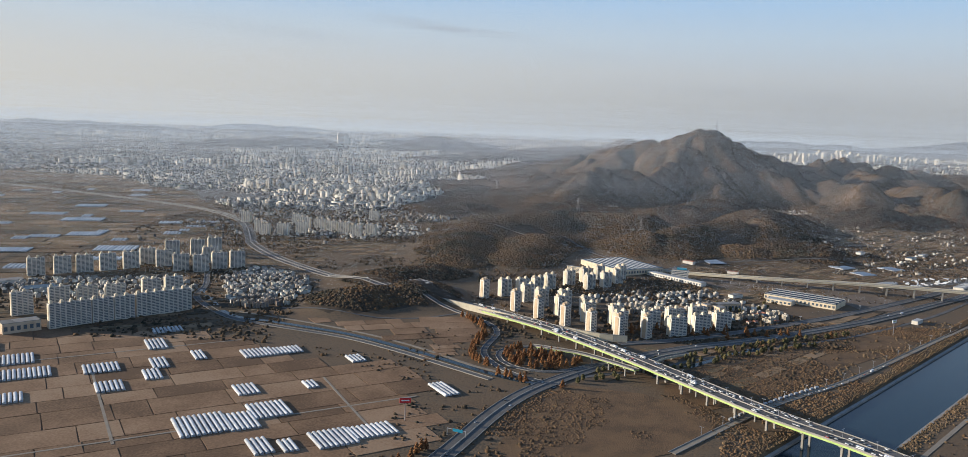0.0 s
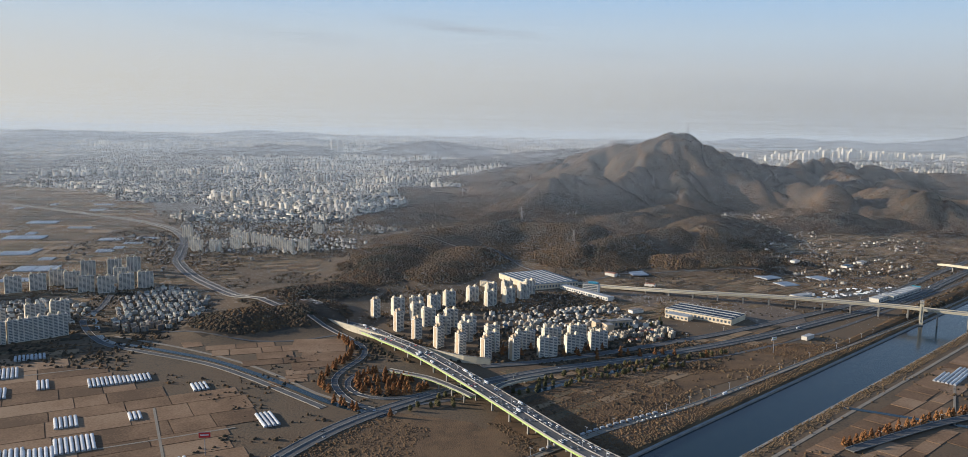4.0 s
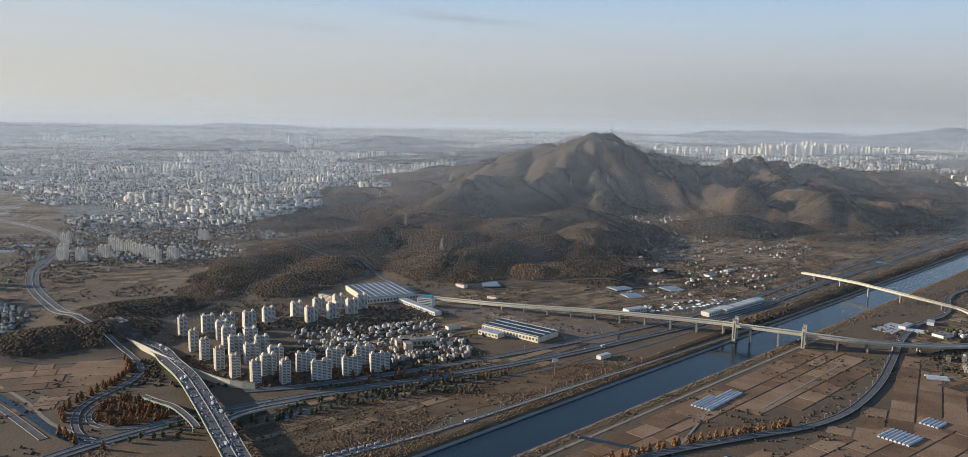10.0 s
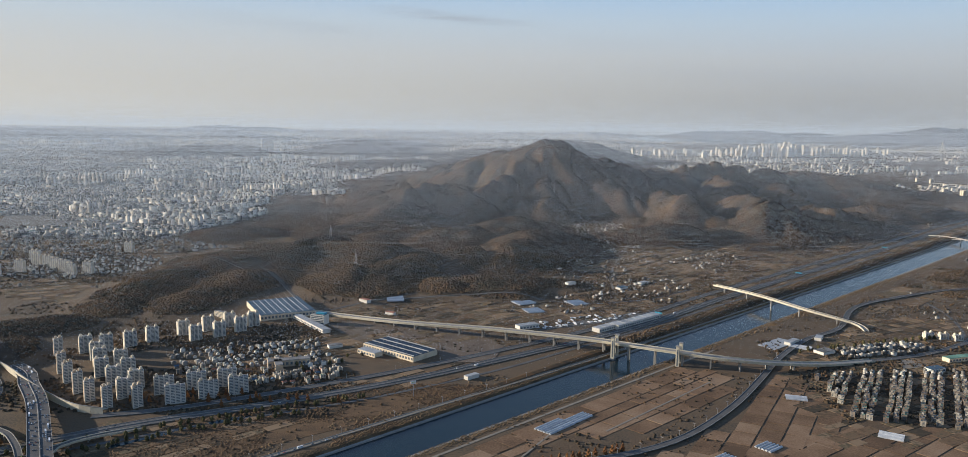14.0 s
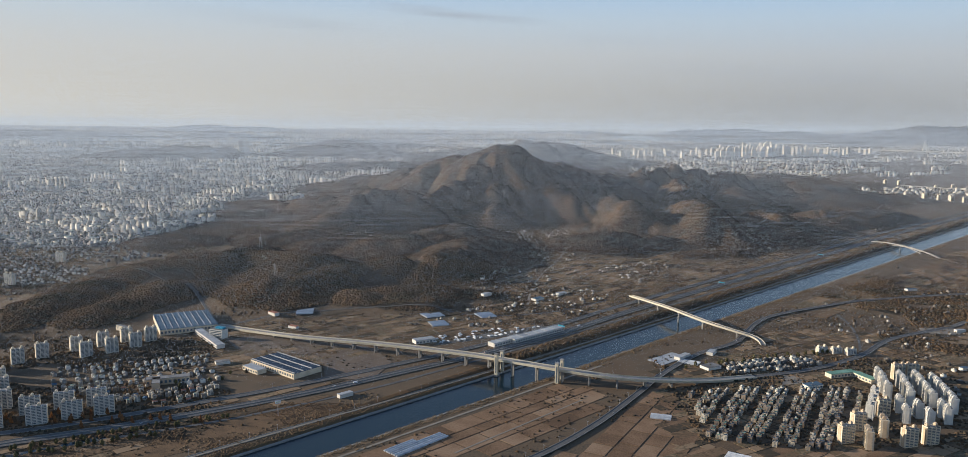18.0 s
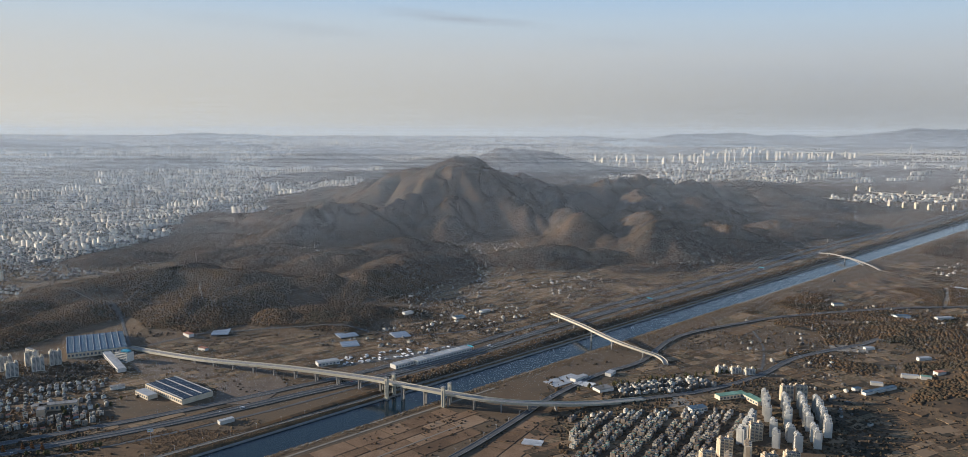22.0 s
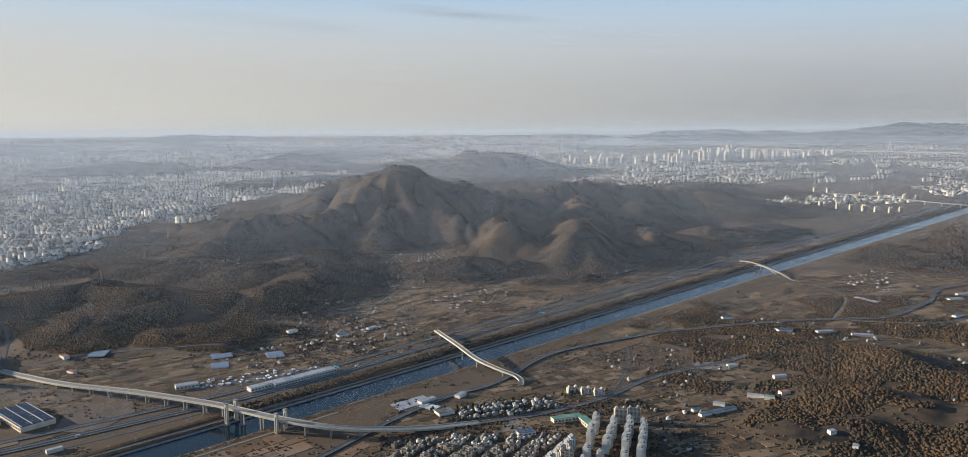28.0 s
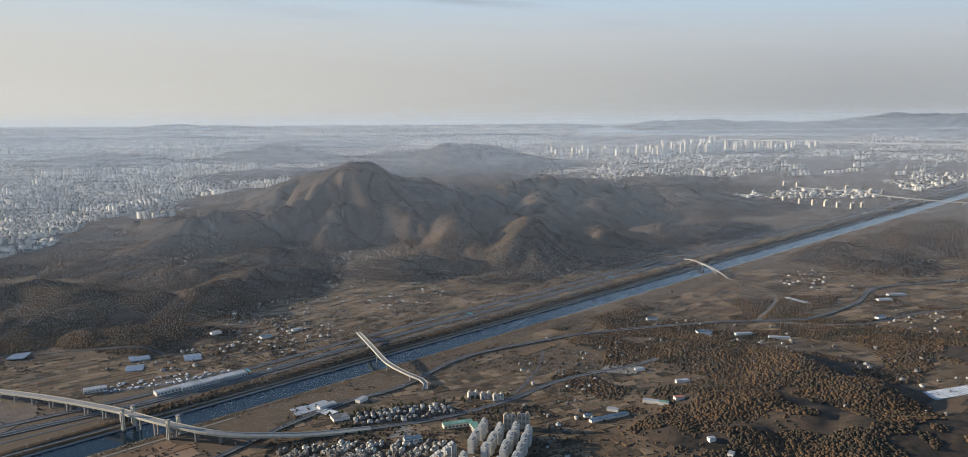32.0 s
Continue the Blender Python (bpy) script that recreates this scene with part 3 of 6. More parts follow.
def height(x, y):
    """Height of the land; flat ground is 0."""
    x, y = np.asarray(x, float), np.asarray(y, float)
    shape = np.broadcast(x, y).shape
    total = np.zeros(shape)
    # the crests wind a little
    x, y = np.broadcast_to(x, shape), np.broadcast_to(y, shape)
    wx, wy = x + 9 * fractal(x + 71, y, 60, 2), y + 9 * fractal(x, y + 313, 60, 2)
    for ax, ay, ah, bx, by, bh, w in RIDGES:
        dx, dy = bx - ax, by - ay
        near = np.hypot(x - (ax + bx) / 2, y - (ay + by) / 2) < math.hypot(dx, dy) / 2 + 3.2 * w
        px, py = wx[near], wy[near]
        t = np.clip(((px - ax) * dx + (py - ay) * dy) / (dx * dx + dy * dy), 0, 1)
        d = np.hypot(px - ax - t * dx, py - ay - t * dy) / w
        if 90 <= w <= 100 and ah > 36:
            f = np.clip(1 - 0.62 * (np.sqrt(d * d + 0.004) - 0.063), 0, 1) ** 1.3
        else:
            f = np.exp(-d * d * (1 - 0.25 * np.minimum(d, 1.6)))
        total[near] = (total[near] ** 22 + ((ah + (bh - ah) * t) * f) ** 22) ** (1 / 22)
    # gullies run down the slopes
    wx, wy = wx + 14 * fractal(x + 11, y + 47, 45, 2), wy + 14 * fractal(x + 401, y, 45, 2)
    crest = np.clip((total - 70) / 20, 0, 1)
    gully = np.exp(-(fractal(wx + 900, wy + 200, 64, 2) / 0.15) ** 2)
    small = np.exp(-(fractal(wx + 300, wy + 800, 30, 2) / 0.15) ** 2)
    total = total * (1 + (1 - crest) * (0.14 - 0.26 * gully - 0.07 * small + 0.16 * fractal(x, y, 40.0, 3)))
    total = np.where(total > 1.8, total - 1.8, 0.0)
    u, v = uv(x, y)
    keep = np.clip((v - 152) / 30, 0, 1) + np.clip((66 - v) / 30, 0, 1)   # level ground along the canal
    return total * np.where(u > -200, np.minimum(keep, 1), 1)


def height_table():
    xs, ys = np.arange(-1000, 1300, 4.0), np.arange(150, 1750, 4.0)
    return height(xs[:, None], ys[None, :])


TABLE = height_table()


def land(x, y):
    """Height at one place, read from a table where there is one."""
    a, b = (x + 1000) / 4.0, (y - 150) / 4.0
    i, j = int(a), int(b)
    if i < 0 or j < 0 or i >= TABLE.shape[0] - 1 or j >= TABLE.shape[1] - 1:
        return float(height(x, y))
    p, q = a - i, b - j
    return float((TABLE[i, j] * (1 - p) + TABLE[i + 1, j] * p) * (1 - q) + (TABLE[i, j + 1] * (1 - p) + TABLE[i + 1, j + 1] * p) * q)


def graded(lo, fine_lo, fine_hi, hi, step, extra=()):
    a = list(np.arange(fine_lo, fine_hi + 0.1, step))
    s, p = step, fine_hi
    while p < hi:
        s = min(s * 1.07, 90)
        p += s
        a.append(min(p, hi))
    s, p = step, fine_lo
    while p > lo:
        s = min(s * 1.09, 120)
        p -= s
        a.insert(0, max(p, lo))
    for e in extra:
        a = [q for q in a if abs(q - e) > 1.6] + [e]
    return np.array(sorted(a))


def build_ground():
    us = graded(-2600, 60, 1750, 6400, 4.6)
    vs = graded(-2600, -260, 1000, 5600, 4.6, (BANK_S - 3.5, BANK_S, BANK_N, BANK_N + 3.5))
    U, V = np.meshgrid(us, vs, indexing="ij")
    X, Y = UX * U - UY * V, UY * U + UX * V
    Z = height(X, Y)
    inside = (V > BANK_S - 0.01) & (V < BANK_N + 0.01)
    Z = np.where(inside, -2.6, Z)
    # the bay in the far distance lies below its shores
    bay = (Y > 3650 - 0.15 * (X - 2000) + 260 * (value_noise(X, Y, 400) - 0.5)) & (X > 900) & (Z < 1.5)
    Z = np.where(bay, -4.0, Z)
    n, m = len(us), len(vs)
    ids = np.arange(n * m).reshape(n, m)
    faces = np.stack([ids[:-1, :-1], ids[1:, :-1], ids[1:, 1:], ids[:-1, 1:]], -1).reshape(-1, 4)
    me = bulk_mesh("ground", np.stack([X, Y, Z], -1).reshape(-1, 3), faces, ["ground", "woods", "bank", "hazed_far_hill"])
    zc = Z.reshape(-1)[faces].mean(1)
    vc = V.reshape(-1)[faces].mean(1)
    yc = Y.reshape(-1)[faces].mean(1)
    # hills beyond y 1900 take the woods colour paled for haze
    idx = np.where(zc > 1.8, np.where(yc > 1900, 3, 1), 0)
    idx = np.where((vc > BANK_S - 3.6) & (vc < BANK_N + 3.6), 2, idx)
    me.polygons.foreach_set("material_index", idx.astype(np.int32))
    me.polygons.foreach_set("use_smooth", np.ones(len(faces), dtype=bool))
    tagged(new("ground", me), "brown winter plain rising to wooded hills and a mountain", "ground", kind="structure")


build_ground()


def sheet(name, corners, z, material, label, category="ground"):
    """A flat sheet with a little thickness."""
    g = Geo()
    n = len(corners)
    g.v = [(x, y, z) for x, y in corners] + [(x, y, z - 0.3) for x, y in corners]
    g.f = [tuple(range(n))] + [(i + n, (i + 1) % n + n, (i + 1) % n, i) for i in range(n)]
    return tagged(new(name, g.mesh(name, material)), label, category, kind="structure")


wu = [xy(u, v) for u, v in ((-400, BANK_S - 1.2), (4200, BANK_S - 1.2), (4200, BANK_N + 1.2), (-400, BANK_N + 1.2))]
g = Geo()
g.v = [(x, y, WATER_Z) for x, y in wu]
g.f = [(0, 1, 2, 3)]
tagged(new("canal_water", g.mesh("canal_water", "water")), "dark blue water of a straight ship canal", "water", kind="structure")
g = Geo()
g.v = [(700, 3300, -1.2), (4500, 2900, -1.2), (4500, 4960, -1.2), (700, 4960, -1.2)]
g.f = [(0, 1, 2, 3)]
tagged(new("bay_water", g.mesh("bay_water", "water")), "pale grey water of a distant sea inlet", "water", kind="structure")
# the cutting's steep wooded bank north of the canal
line = [(*xy(u, BANK_N + 3), 0.0) for u in range(430, 2300, 40)]
line = [(x, y, -2.4 + 2.4 * min(1.0, k / 5)) for k, (x, y, _) in enumerate(line)]
tagged(new("embankment", Geo().sweep(line, [(0, -0.5), (17, -0.5), (14, 0.3), (8, 2.5), (5, 2.3), (1, 0.2)]).mesh("embankment", "woods_near")), "dark scrubby embankment above the canal", "embankment", kind="structure")
reeds = [(62, 262), (96, 284), (150, 330), (196, 366), (226, 398), (214, 404), (150, 366), (100, 336), (76, 316)]
# quays: low stone edges of the canal
for side, v in (("south", BANK_S - 1.0), ("north", BANK_N + 1.0)):
    line = [(*xy(u, v), -1.7) for u in range(-100, 1700, 60)]
    tagged(new("canal_quay", Geo().sweep(line, [(-0.7, 0), (0.7, 0), (0.6, 0.75), (-0.6, 0.75)]).mesh("canal_quay", "concrete")),
           "grey stone quay edge along the canal", "quay", kind="structure")
sheet("reed_bed", reeds, 0.1, "reeds", "rusty dry reed bed beside the canal")
sheet("reed_bed", [(20, 215), (60, 236), (84, 262), (62, 290), (34, 298), (16, 262), (6, 232)], 0.14, "reeds", "rusty dry reed bed inside the road bend")


def haze_layers():
    """Morning haze, as curtains of threads far finer than the eye can part, denser with height over the ground and thinning out high up."""
    rows = [(430, 0.018), (600, 0.032), (770, 0.040), (950, 0.052), (1130, 0.055), (1330, 0.075), (1560, 0.09), (1820, 0.10), (2120, 0.11),
            (2460, 0.10), (2860, 0.10), (3300, 0.10), (3780, 0.12), (4250, 0.15), (4600, 0.22), (4830, 0.42)]
    for y, dens in rows:
        gap = 0.00035 * y
        top, fade = (175, 150) if y < 1250 else (85, 95) if y < 2600 else (15, 80)
        z = np.arange(0.3, top + fade, gap)
        z = z + RNG.uniform(-0.45, 0.45, len(z)) * gap
        # the curtains stand aslant, so that the low sun shines through them
        slant = 0.1
        xs = np.arange(-600 - 0.72 * y, 1000 + 0.7 * y, 45 if y < 1400 else 75 if y < 1700 else 240)
        ys = y + slant * (xs - 300)
        low_ = np.clip((z[:, None] - height(xs, ys)[None]) / 36.0, 0, 1)
        high_ = np.clip((z - top) / fade, 0, 1)[:, None]
        thick = 1 + 0.45 * np.clip((350 - xs) / 320, 0, 1) if y < 1250 else 1.0   # thicker towards the low sun
        half = dens * thick * (low_ * low_ * (3 - 2 * low_)) * (1 - high_ * high_ * (3 - 2 * high_)) * gap / 2
        n, m = half.shape
        verts = np.zeros((n, 2, m, 3))
        verts[..., 0], verts[..., 1] = xs, ys
        verts[:, 0, :, 2], verts[:, 1, :, 2] = z[:, None] - half, z[:, None] + half
        base = (np.arange(n) * 2 * m)[:, None] + np.arange(m - 1)[None]
        faces = np.stack([base, base + 1, base + m + 1, base + m], -1)
        seen = np.maximum(half[:, :-1], half[:, 1:]) > 0.0004 * gap
        me = bulk_mesh("haze", verts.reshape(-1, 3), faces[seen], "haze")
        tagged(new("haze", me), "thin pale morning haze over the plain", "haze", kind="stuff")


haze_layers()

# ---- roads and bridges ----
ROAD_LINES = []


def road(pts, width, label, z=0.12, kerb=True, material="asphalt", median=False, lift=0.0):
    line = smooth_line(pts, 8)
    line = [(x, y, max(z + lift, land(x, y) + z + lift)) for x, y, _ in line]
    ROAD_LINES.append((line, width))
    ob = tagged(new("road", Geo().sweep(line, [(-width / 2, -0.4), (width / 2, -0.4), (width / 2, 0), (-width / 2, 0)]).mesh("road", material)), label, "road", kind="structure")
    if kerb:
        for s in (-1, 1):
            piece("kerb", Geo().sweep(line, [(s * width / 2 - 0.09, -0.1), (s * width / 2 + 0.09, -0.1), (s * width / 2 + 0.09, 0.18), (s * width / 2 - 0.09, 0.18)]).mesh("kerb", "concrete"), ob, "pale concrete kerb")
    if median:
        piece("median", Geo().sweep(line, [(-0.22, -0.1), (0.22, -0.1), (0.16, 0.3), (-0.16, 0.3)]).mesh("median", "concrete"), ob, "concrete median barrier")
    return ob, line


def bridge(name, pts, width, label, deck_mat, side_mat, gap, thick=0.7, rail=0.35, pier_w=0.7, legs=2, median=False, ground_z=None):
    line = smooth_line(pts, 6)
    ROAD_LINES.append((line, width))
    ob = empty_thing(name, label, "bridge", kind="structure")
    w = width / 2
    piece("deck", Geo().sweep(line, [(-w, -0.25), (w, -0.25), (w, 0), (-w, 0)]).mesh("deck", deck_mat), ob, "grey asphalt deck")
    for s in (-1, 1):
        lo, hi = sorted((s * w, s * (w + 0.22)))
        piece("parapet", Geo().sweep(line, [(lo, -0.3), (hi, -0.3), (hi, rail), (lo, rail)]).mesh("parapet", "concrete" if side_mat == "green_steel" else side_mat), ob)
        lo, hi = sorted((s * (w - 0.02), s * (w - 0.7)))
        piece("girder", Geo().sweep(line, [(lo, -thick - 0.25), (hi, -thick - 0.25), (hi, -0.25), (lo, -0.25)]).mesh("girder", side_mat), ob)
    if median:
        piece("median", Geo().sweep(line, [(-0.2, 0), (0.2, 0), (0.15, 0.3), (-0.15, 0.3)]).mesh("median", "concrete"), ob)
    for x, y, z, a in at_intervals(line, gap, gap * 0.5):
        base = land(x, y) if ground_z is None else ground_z
        v = uv(x, y)[1]
        if BANK_S < v < BANK_N:
            base = -2.6
        h = z - thick - 0.25 - base
        if h < 0.8:
            continue
        p = Geo()
        for k in range(legs):
            o = (k - (legs - 1) / 2) * (width * 0.5)
            p.box(-math.sin(a) * o, math.cos(a) * o, 0, pier_w, pier_w, h - 0.5, a)
        p.box(0, 0, h - 0.5, pier_w * 1.2, width * 0.86, 0.5, a)
        piece("pier", p.mesh("pier", "concrete"), ob, "concrete pier", pose(x, y, base))
    return ob, line


# the congested green expressway bridge that comes down beside the apartments
GREEN = [(190, 110, 5.4), (150, 172, 5.4), (119.8, 227.8, 5.4), (97.4, 258.8, 5.4), (75.9, 296, 5.4), (58, 327.4, 5.2), (36, 365, 4.2), (17.3, 391.6, 3), (2.2, 414, 1.6), (-27, 438, 0.6)]
green_bridge, GREEN_LINE = bridge("expressway_bridge", GREEN, 8.6, "long green steel expressway bridge packed with queueing cars", "asphalt", "green_steel", 13, 0.8, 0.3, median=True)
# the same expressway on the ground, winding off through the plain
hwy, HWY_LINE = road([(-27, 438), (-58, 462), (-86, 487), (-135, 546), (-168, 603), (-180, 640), (-214, 730), (-274, 808), (-385, 884), (-550, 976), (-900, 1130), (-1500, 1300)], 8.0,
                     "grey expressway curving through the plain, with slow traffic", 0.25, median=True)
road([(-100, 404), (-84, 401), (-57, 391), (-30, 392), (-14, 402), (-6, 408)], 1.8, "country road at the foot of a wooded knoll", 0.15, False)
# two carriageways along the canal
_, SOUTH_LINE = road([(-60, 130), (-30, 185), (-9.6, 225), (7, 265), (20.5, 289), (39, 311), (59, 330), (90, 352), (139, 378), (203, 419), (262, 466), (300, 497), (348, 543), (407, 609), (481, 687), (632, 843), (807, 1028), (1046, 1262), (1500, 1735)], 6.6,
                     "grey expressway beside the canal", 0.3, median=True)
_, NORTH_LINE = road([(64, 358), (93, 368), (134, 391), (196, 432), (254, 477), (291, 508), (339, 554), (397, 619), (471, 697), (622, 853), (797, 1039), (1036, 1273), (1490, 1746)], 4.4,
                     "grey railway and service road beside the expressway", 0.3)
_, BANK_LINE = road([(60, 236), (105, 281), (150, 317), (214, 378), (303, 463), (400, 562), (520, 686), (760, 932), (1100, 1283)], 2.4, "pale road along the canal bank", 0.15, True, "track")
_, LOW_LINE = road([(36, 305), (70, 322), (118, 352), (180, 386), (240, 431), (282, 470), (330, 517), (396, 584), (470, 660), (640, 835)], 2.2, "narrow service road through scrubland", 0.12, False)
# loop ramps at the interchange
_, LOOP = road([(24, 348), (16, 346.5), (10, 338), (10.5, 326), (17, 316.5), (27, 312.5), (38, 316), (48, 325)], 2.2, "curved loop ramp of an interchange", 0.2)
_, RAMP = road([(34, 297), (28, 299), (18, 305), (10, 316), (4.5, 329), (3.5, 341), (6, 353), (9.5, 367), (8.5, 380), (2, 393), (-10, 409), (-28, 424)], 2.6, "curving slip road of an interchange", 0.2)
road([(6, 301), (-12, 317), (-34, 336), (-58, 353), (-94, 369), (-118, 382), (-146, 420), (-152, 452), (-168, 500), (-196, 560)], 3.0, "country road beside a stream", 0.15)
road([(14, 308), (0, 317), (-21, 338), (-46, 358), (-79, 377), (-118, 394)], 1.6, "thin country lane between fields", 0.12, False, "track")
slip, SLIP_LINE = bridge("slip_road_bridge", [(97, 262, 5.2), (84, 283, 5.0), (74, 303, 4.4), (70, 318, 3.4), (78, 332, 2.2), (92, 345, 0.8)], 2.6, "curved slip road bridge", "asphalt", "cream", 9, 0.5, 0.25, 0.5, 1)
loop_bridge, _ = bridge("loop_bridge", [(24, 346, 1.6), (33, 337, 3.0), (42, 331, 3.4), (48, 325, 3.6), (56, 315, 4.0), (62, 306, 4.4)], 2.4, "short yellow-green ramp bridge", "asphalt", "green_steel", 9, 0.4, 0.25, 0.5, 1)
# the railway viaduct with two pairs of towers over the canal
RAIL = [(120, 552, 0.6), (143.5, 539.3, 1.2), (186, 515, 4), (243, 494, 6.2), (296, 472.5, 7.2), (313, 463.5, 7.4), (342, 449, 7.4), (372, 440, 6.2), (398, 443, 4.0), (425, 451, 1.6), (453, 461.6, 0.5)]
viaduct, RAIL_LINE = bridge("viaduct", RAIL, 4.6, "cream concrete viaduct over the canal", "concrete", "cream", 15, 0.8, 0.4, 0.8, 2)
road([(453, 461.6), (491, 477), (531, 505), (570, 545), (640, 585)], 3.6, "grey road between village houses", 0.3)
for x, y in ((309.5, 464.5), (342.5, 449.5)):
    for s in (-1, 1):
        a = math.radians(-26)
        base = -2.4 if BANK_S < uv(x, y)[1] < BANK_N else 0.0
        px, py = x + s * 3.7 * -math.sin(a), y + s * 3.7 * math.cos(a)
        tw = empty_thing("bridge_tower", "square concrete lift tower beside the viaduct", "tower", "viaduct towers", at=pose(px, py, -2.6, 0, 0, -26))
        piece("shaft", Geo().box(0, 0, 0, 1.9, 1.7, 13.4, 0, 0.94).mesh("shaft", "cream"), tw)
        piece("cap", Geo().box(0, 0, 13.4, 2.2, 2.0, 0.6).mesh("cap", "concrete"), tw)
        piece("footing", Geo().box(0, 0, 0, 3.2, 3.0, 1.6, 0, 0.9).mesh("footing", "concrete"), tw)
        piece("window_strip", Geo().box(0, -0.86, 3, 0.5, 0.14, 9).mesh("window_strip", "glass"), tw)
# the second bridge, gently arched
bridge2, B2_LINE = bridge("arched_road_bridge", [(413, 645, 3.6), (417, 634, 4.6), (432.7, 595, 6.8), (449, 560, 6.6), (465, 543.5, 4.6), (474, 538, 3.0), (478, 532, 1.6), (478, 525, 0.6)], 2.8,
                          "slender cream road bridge arching over the canal", "concrete", "cream", 26, 0.8, 0.3, 0.8, 1)
bridge3, B3_LINE = bridge("arch_bridge", [(737, 950, 0.8), (743, 932, 3.0), (750, 900, 4.2), (757, 868, 3.0), (761, 850, 0.6)], 1.5, "pale arch bridge across the canal", "concrete", "concrete", 30, 0.4, 0.3, 0.6, 2)
arch = [(743 + (757 - 743) * k / 20, 932 + (868 - 932) * k / 20, -2.2 + 5.6 * (1 - (k / 10 - 1) ** 2)) for k in range(21)]
piece("arch_rib", Geo().sweep(arch, [(-0.7, -0.3), (0.7, -0.3), (0.7, 0.3), (-0.7, 0.3)]).mesh("arch_rib", "concrete"), bridge3)
# roads south of the canal
road([xy(u, BANK_S - 9.5) for u in range(200, 640, 40)], 1.5, "pale dirt track along the canal's south bank", 0.12, False, "track")
_, CURVE_LINE = road([(190, 272), (235, 300), (273, 318), (300, 330), (325, 349), (354, 385), (381, 428), (401, 462), (431, 502), (463, 531), (499, 590), (553, 629), (614, 659), (700, 684), (760, 692), (795, 701), (853, 753), (897, 810), (995, 841), (1200, 900)], 3.4,
                     "dark curving road through fields", 0.7)
road([(531, 505), (545, 540), (556, 580), (560, 625)], 1.6, "village lane", 0.12, False)
road([(761, 850), (780, 815), (784, 770), (768, 735), (742, 690)], 2.0, "narrow country road", 0.12, False, "track")
road([(742, 690), (820, 680), (900, 720), (1000, 740), (1150, 760)], 2.4, "country road", 0.12)
road([(120, 552), (100, 590), (70, 640), (20, 680), (-60, 700)], 2.2, "grey road between wooded hills", 0.2, False)
road([(121, 545), (150, 580), (200, 600), (260, 600), (310, 590), (360, 610), (400, 650)], 2.0, "village road", 0.15, False)
road([(330, 600), (340, 700), (370, 820), (400, 920)], 1.6, "valley lane", 0.15, False, "track")
bridge("distant_bridge", [(1100, 1640, 5), (1177, 1555, 5.5), (1226, 1465, 5.5), (1305, 1395, 5), (1450, 1300, 5)], 4, "long distant road bridge", "concrete", "concrete", 30, 0.6, 0.3, 1.0, 2)
bridge("distant_viaduct", [(1380, 3280, 6), (1700, 3060, 7), (2097, 2851, 7), (2500, 2650, 7)], 10, "long pale distant viaduct", "concrete", "cream", 60, 1.2, 0.8, 2, 2)
# a curved sound wall beside the apartments
wall_line = smooth_line([(-22, 428, 0), (-8, 417, 0), (8, 402, 0), (21, 390, 0), (34, 378.5, 0), (46, 369.5, 0), (56, 363.5, 0), (68, 360.5, 0)], 5)
sw = empty_thing("sound_wall", "tall tan concrete sound wall beside the expressway", "wall", kind="structure")
for k, (a, b) in enumerate(zip(wall_line, wall_line[1:])):
    L, ang = math.dist(a[:2], b[:2]), math.atan2(b[1] - a[1], b[0] - a[0])
    piece("wall_panel", Geo().box(0, 0, -0.1, L * 0.985, 0.3, 3.3).mesh("wall_panel", "cream"), sw, "", pose((a[0] + b[0]) / 2, (a[1] + b[1]) / 2, 0, 0, 0, math.degrees(ang)))
    piece("wall_coping", Geo().box(0, 0, 3.2, L * 0.99, 0.45, 0.2).mesh("wall_coping", "concrete"), sw, "", pose((a[0] + b[0]) / 2, (a[1] + b[1]) / 2, 0, 0, 0, math.degrees(ang)))

# ---- fields ----
from mathutils import kdtree


def inside_poly(x, y, poly):
    hit, j = False, len(poly) - 1
    for i in range(len(poly)):
        (xi, yi), (xj, yj) = poly[i], poly[j]
        if (yi > y) != (yj > y) and x < (xj - xi) * (y - yi) / (yj - yi) + xi:
            hit = not hit
        j = i
    return hit


ROAD_PTS = np.array([(p[0], p[1], w) for line, w in ROAD_LINES for p in (line[0],) + tuple(q[:3] for q in at_intervals(line, 4.0))])


ROAD_TREE = kdtree.KDTree(len(ROAD_PTS))
for k_, q_ in enumerate(ROAD_PTS):
    ROAD_TREE.insert((q_[0], q_[1], 0), k_)
ROAD_TREE.balance()
HALF_WIDTH = [float(w) / 2 for w in ROAD_PTS[:, 2]]


def road_gap(x, y):
    """Clearance from the nearest road's edge."""
    return min(d - HALF_WIDTH[k] for _, k, d in ROAD_TREE.find_n((x, y, 0), 3))


def road_gaps(x, y):
    return np.array([road_gap(p, q) for p, q in zip(x, y)])


FIELD_UNIT = Geo().box(0, 0, -0.2, 1, 1, 0.42).mesh("field", "field")
TRACK_UNIT = Geo().box(0, 0, -0.2, 1, 1, 0.3).mesh("farm_track", "track")
fields = empty_thing("farm_fields", "brown harvested paddy fields divided by low banks", "field", kind="structure")


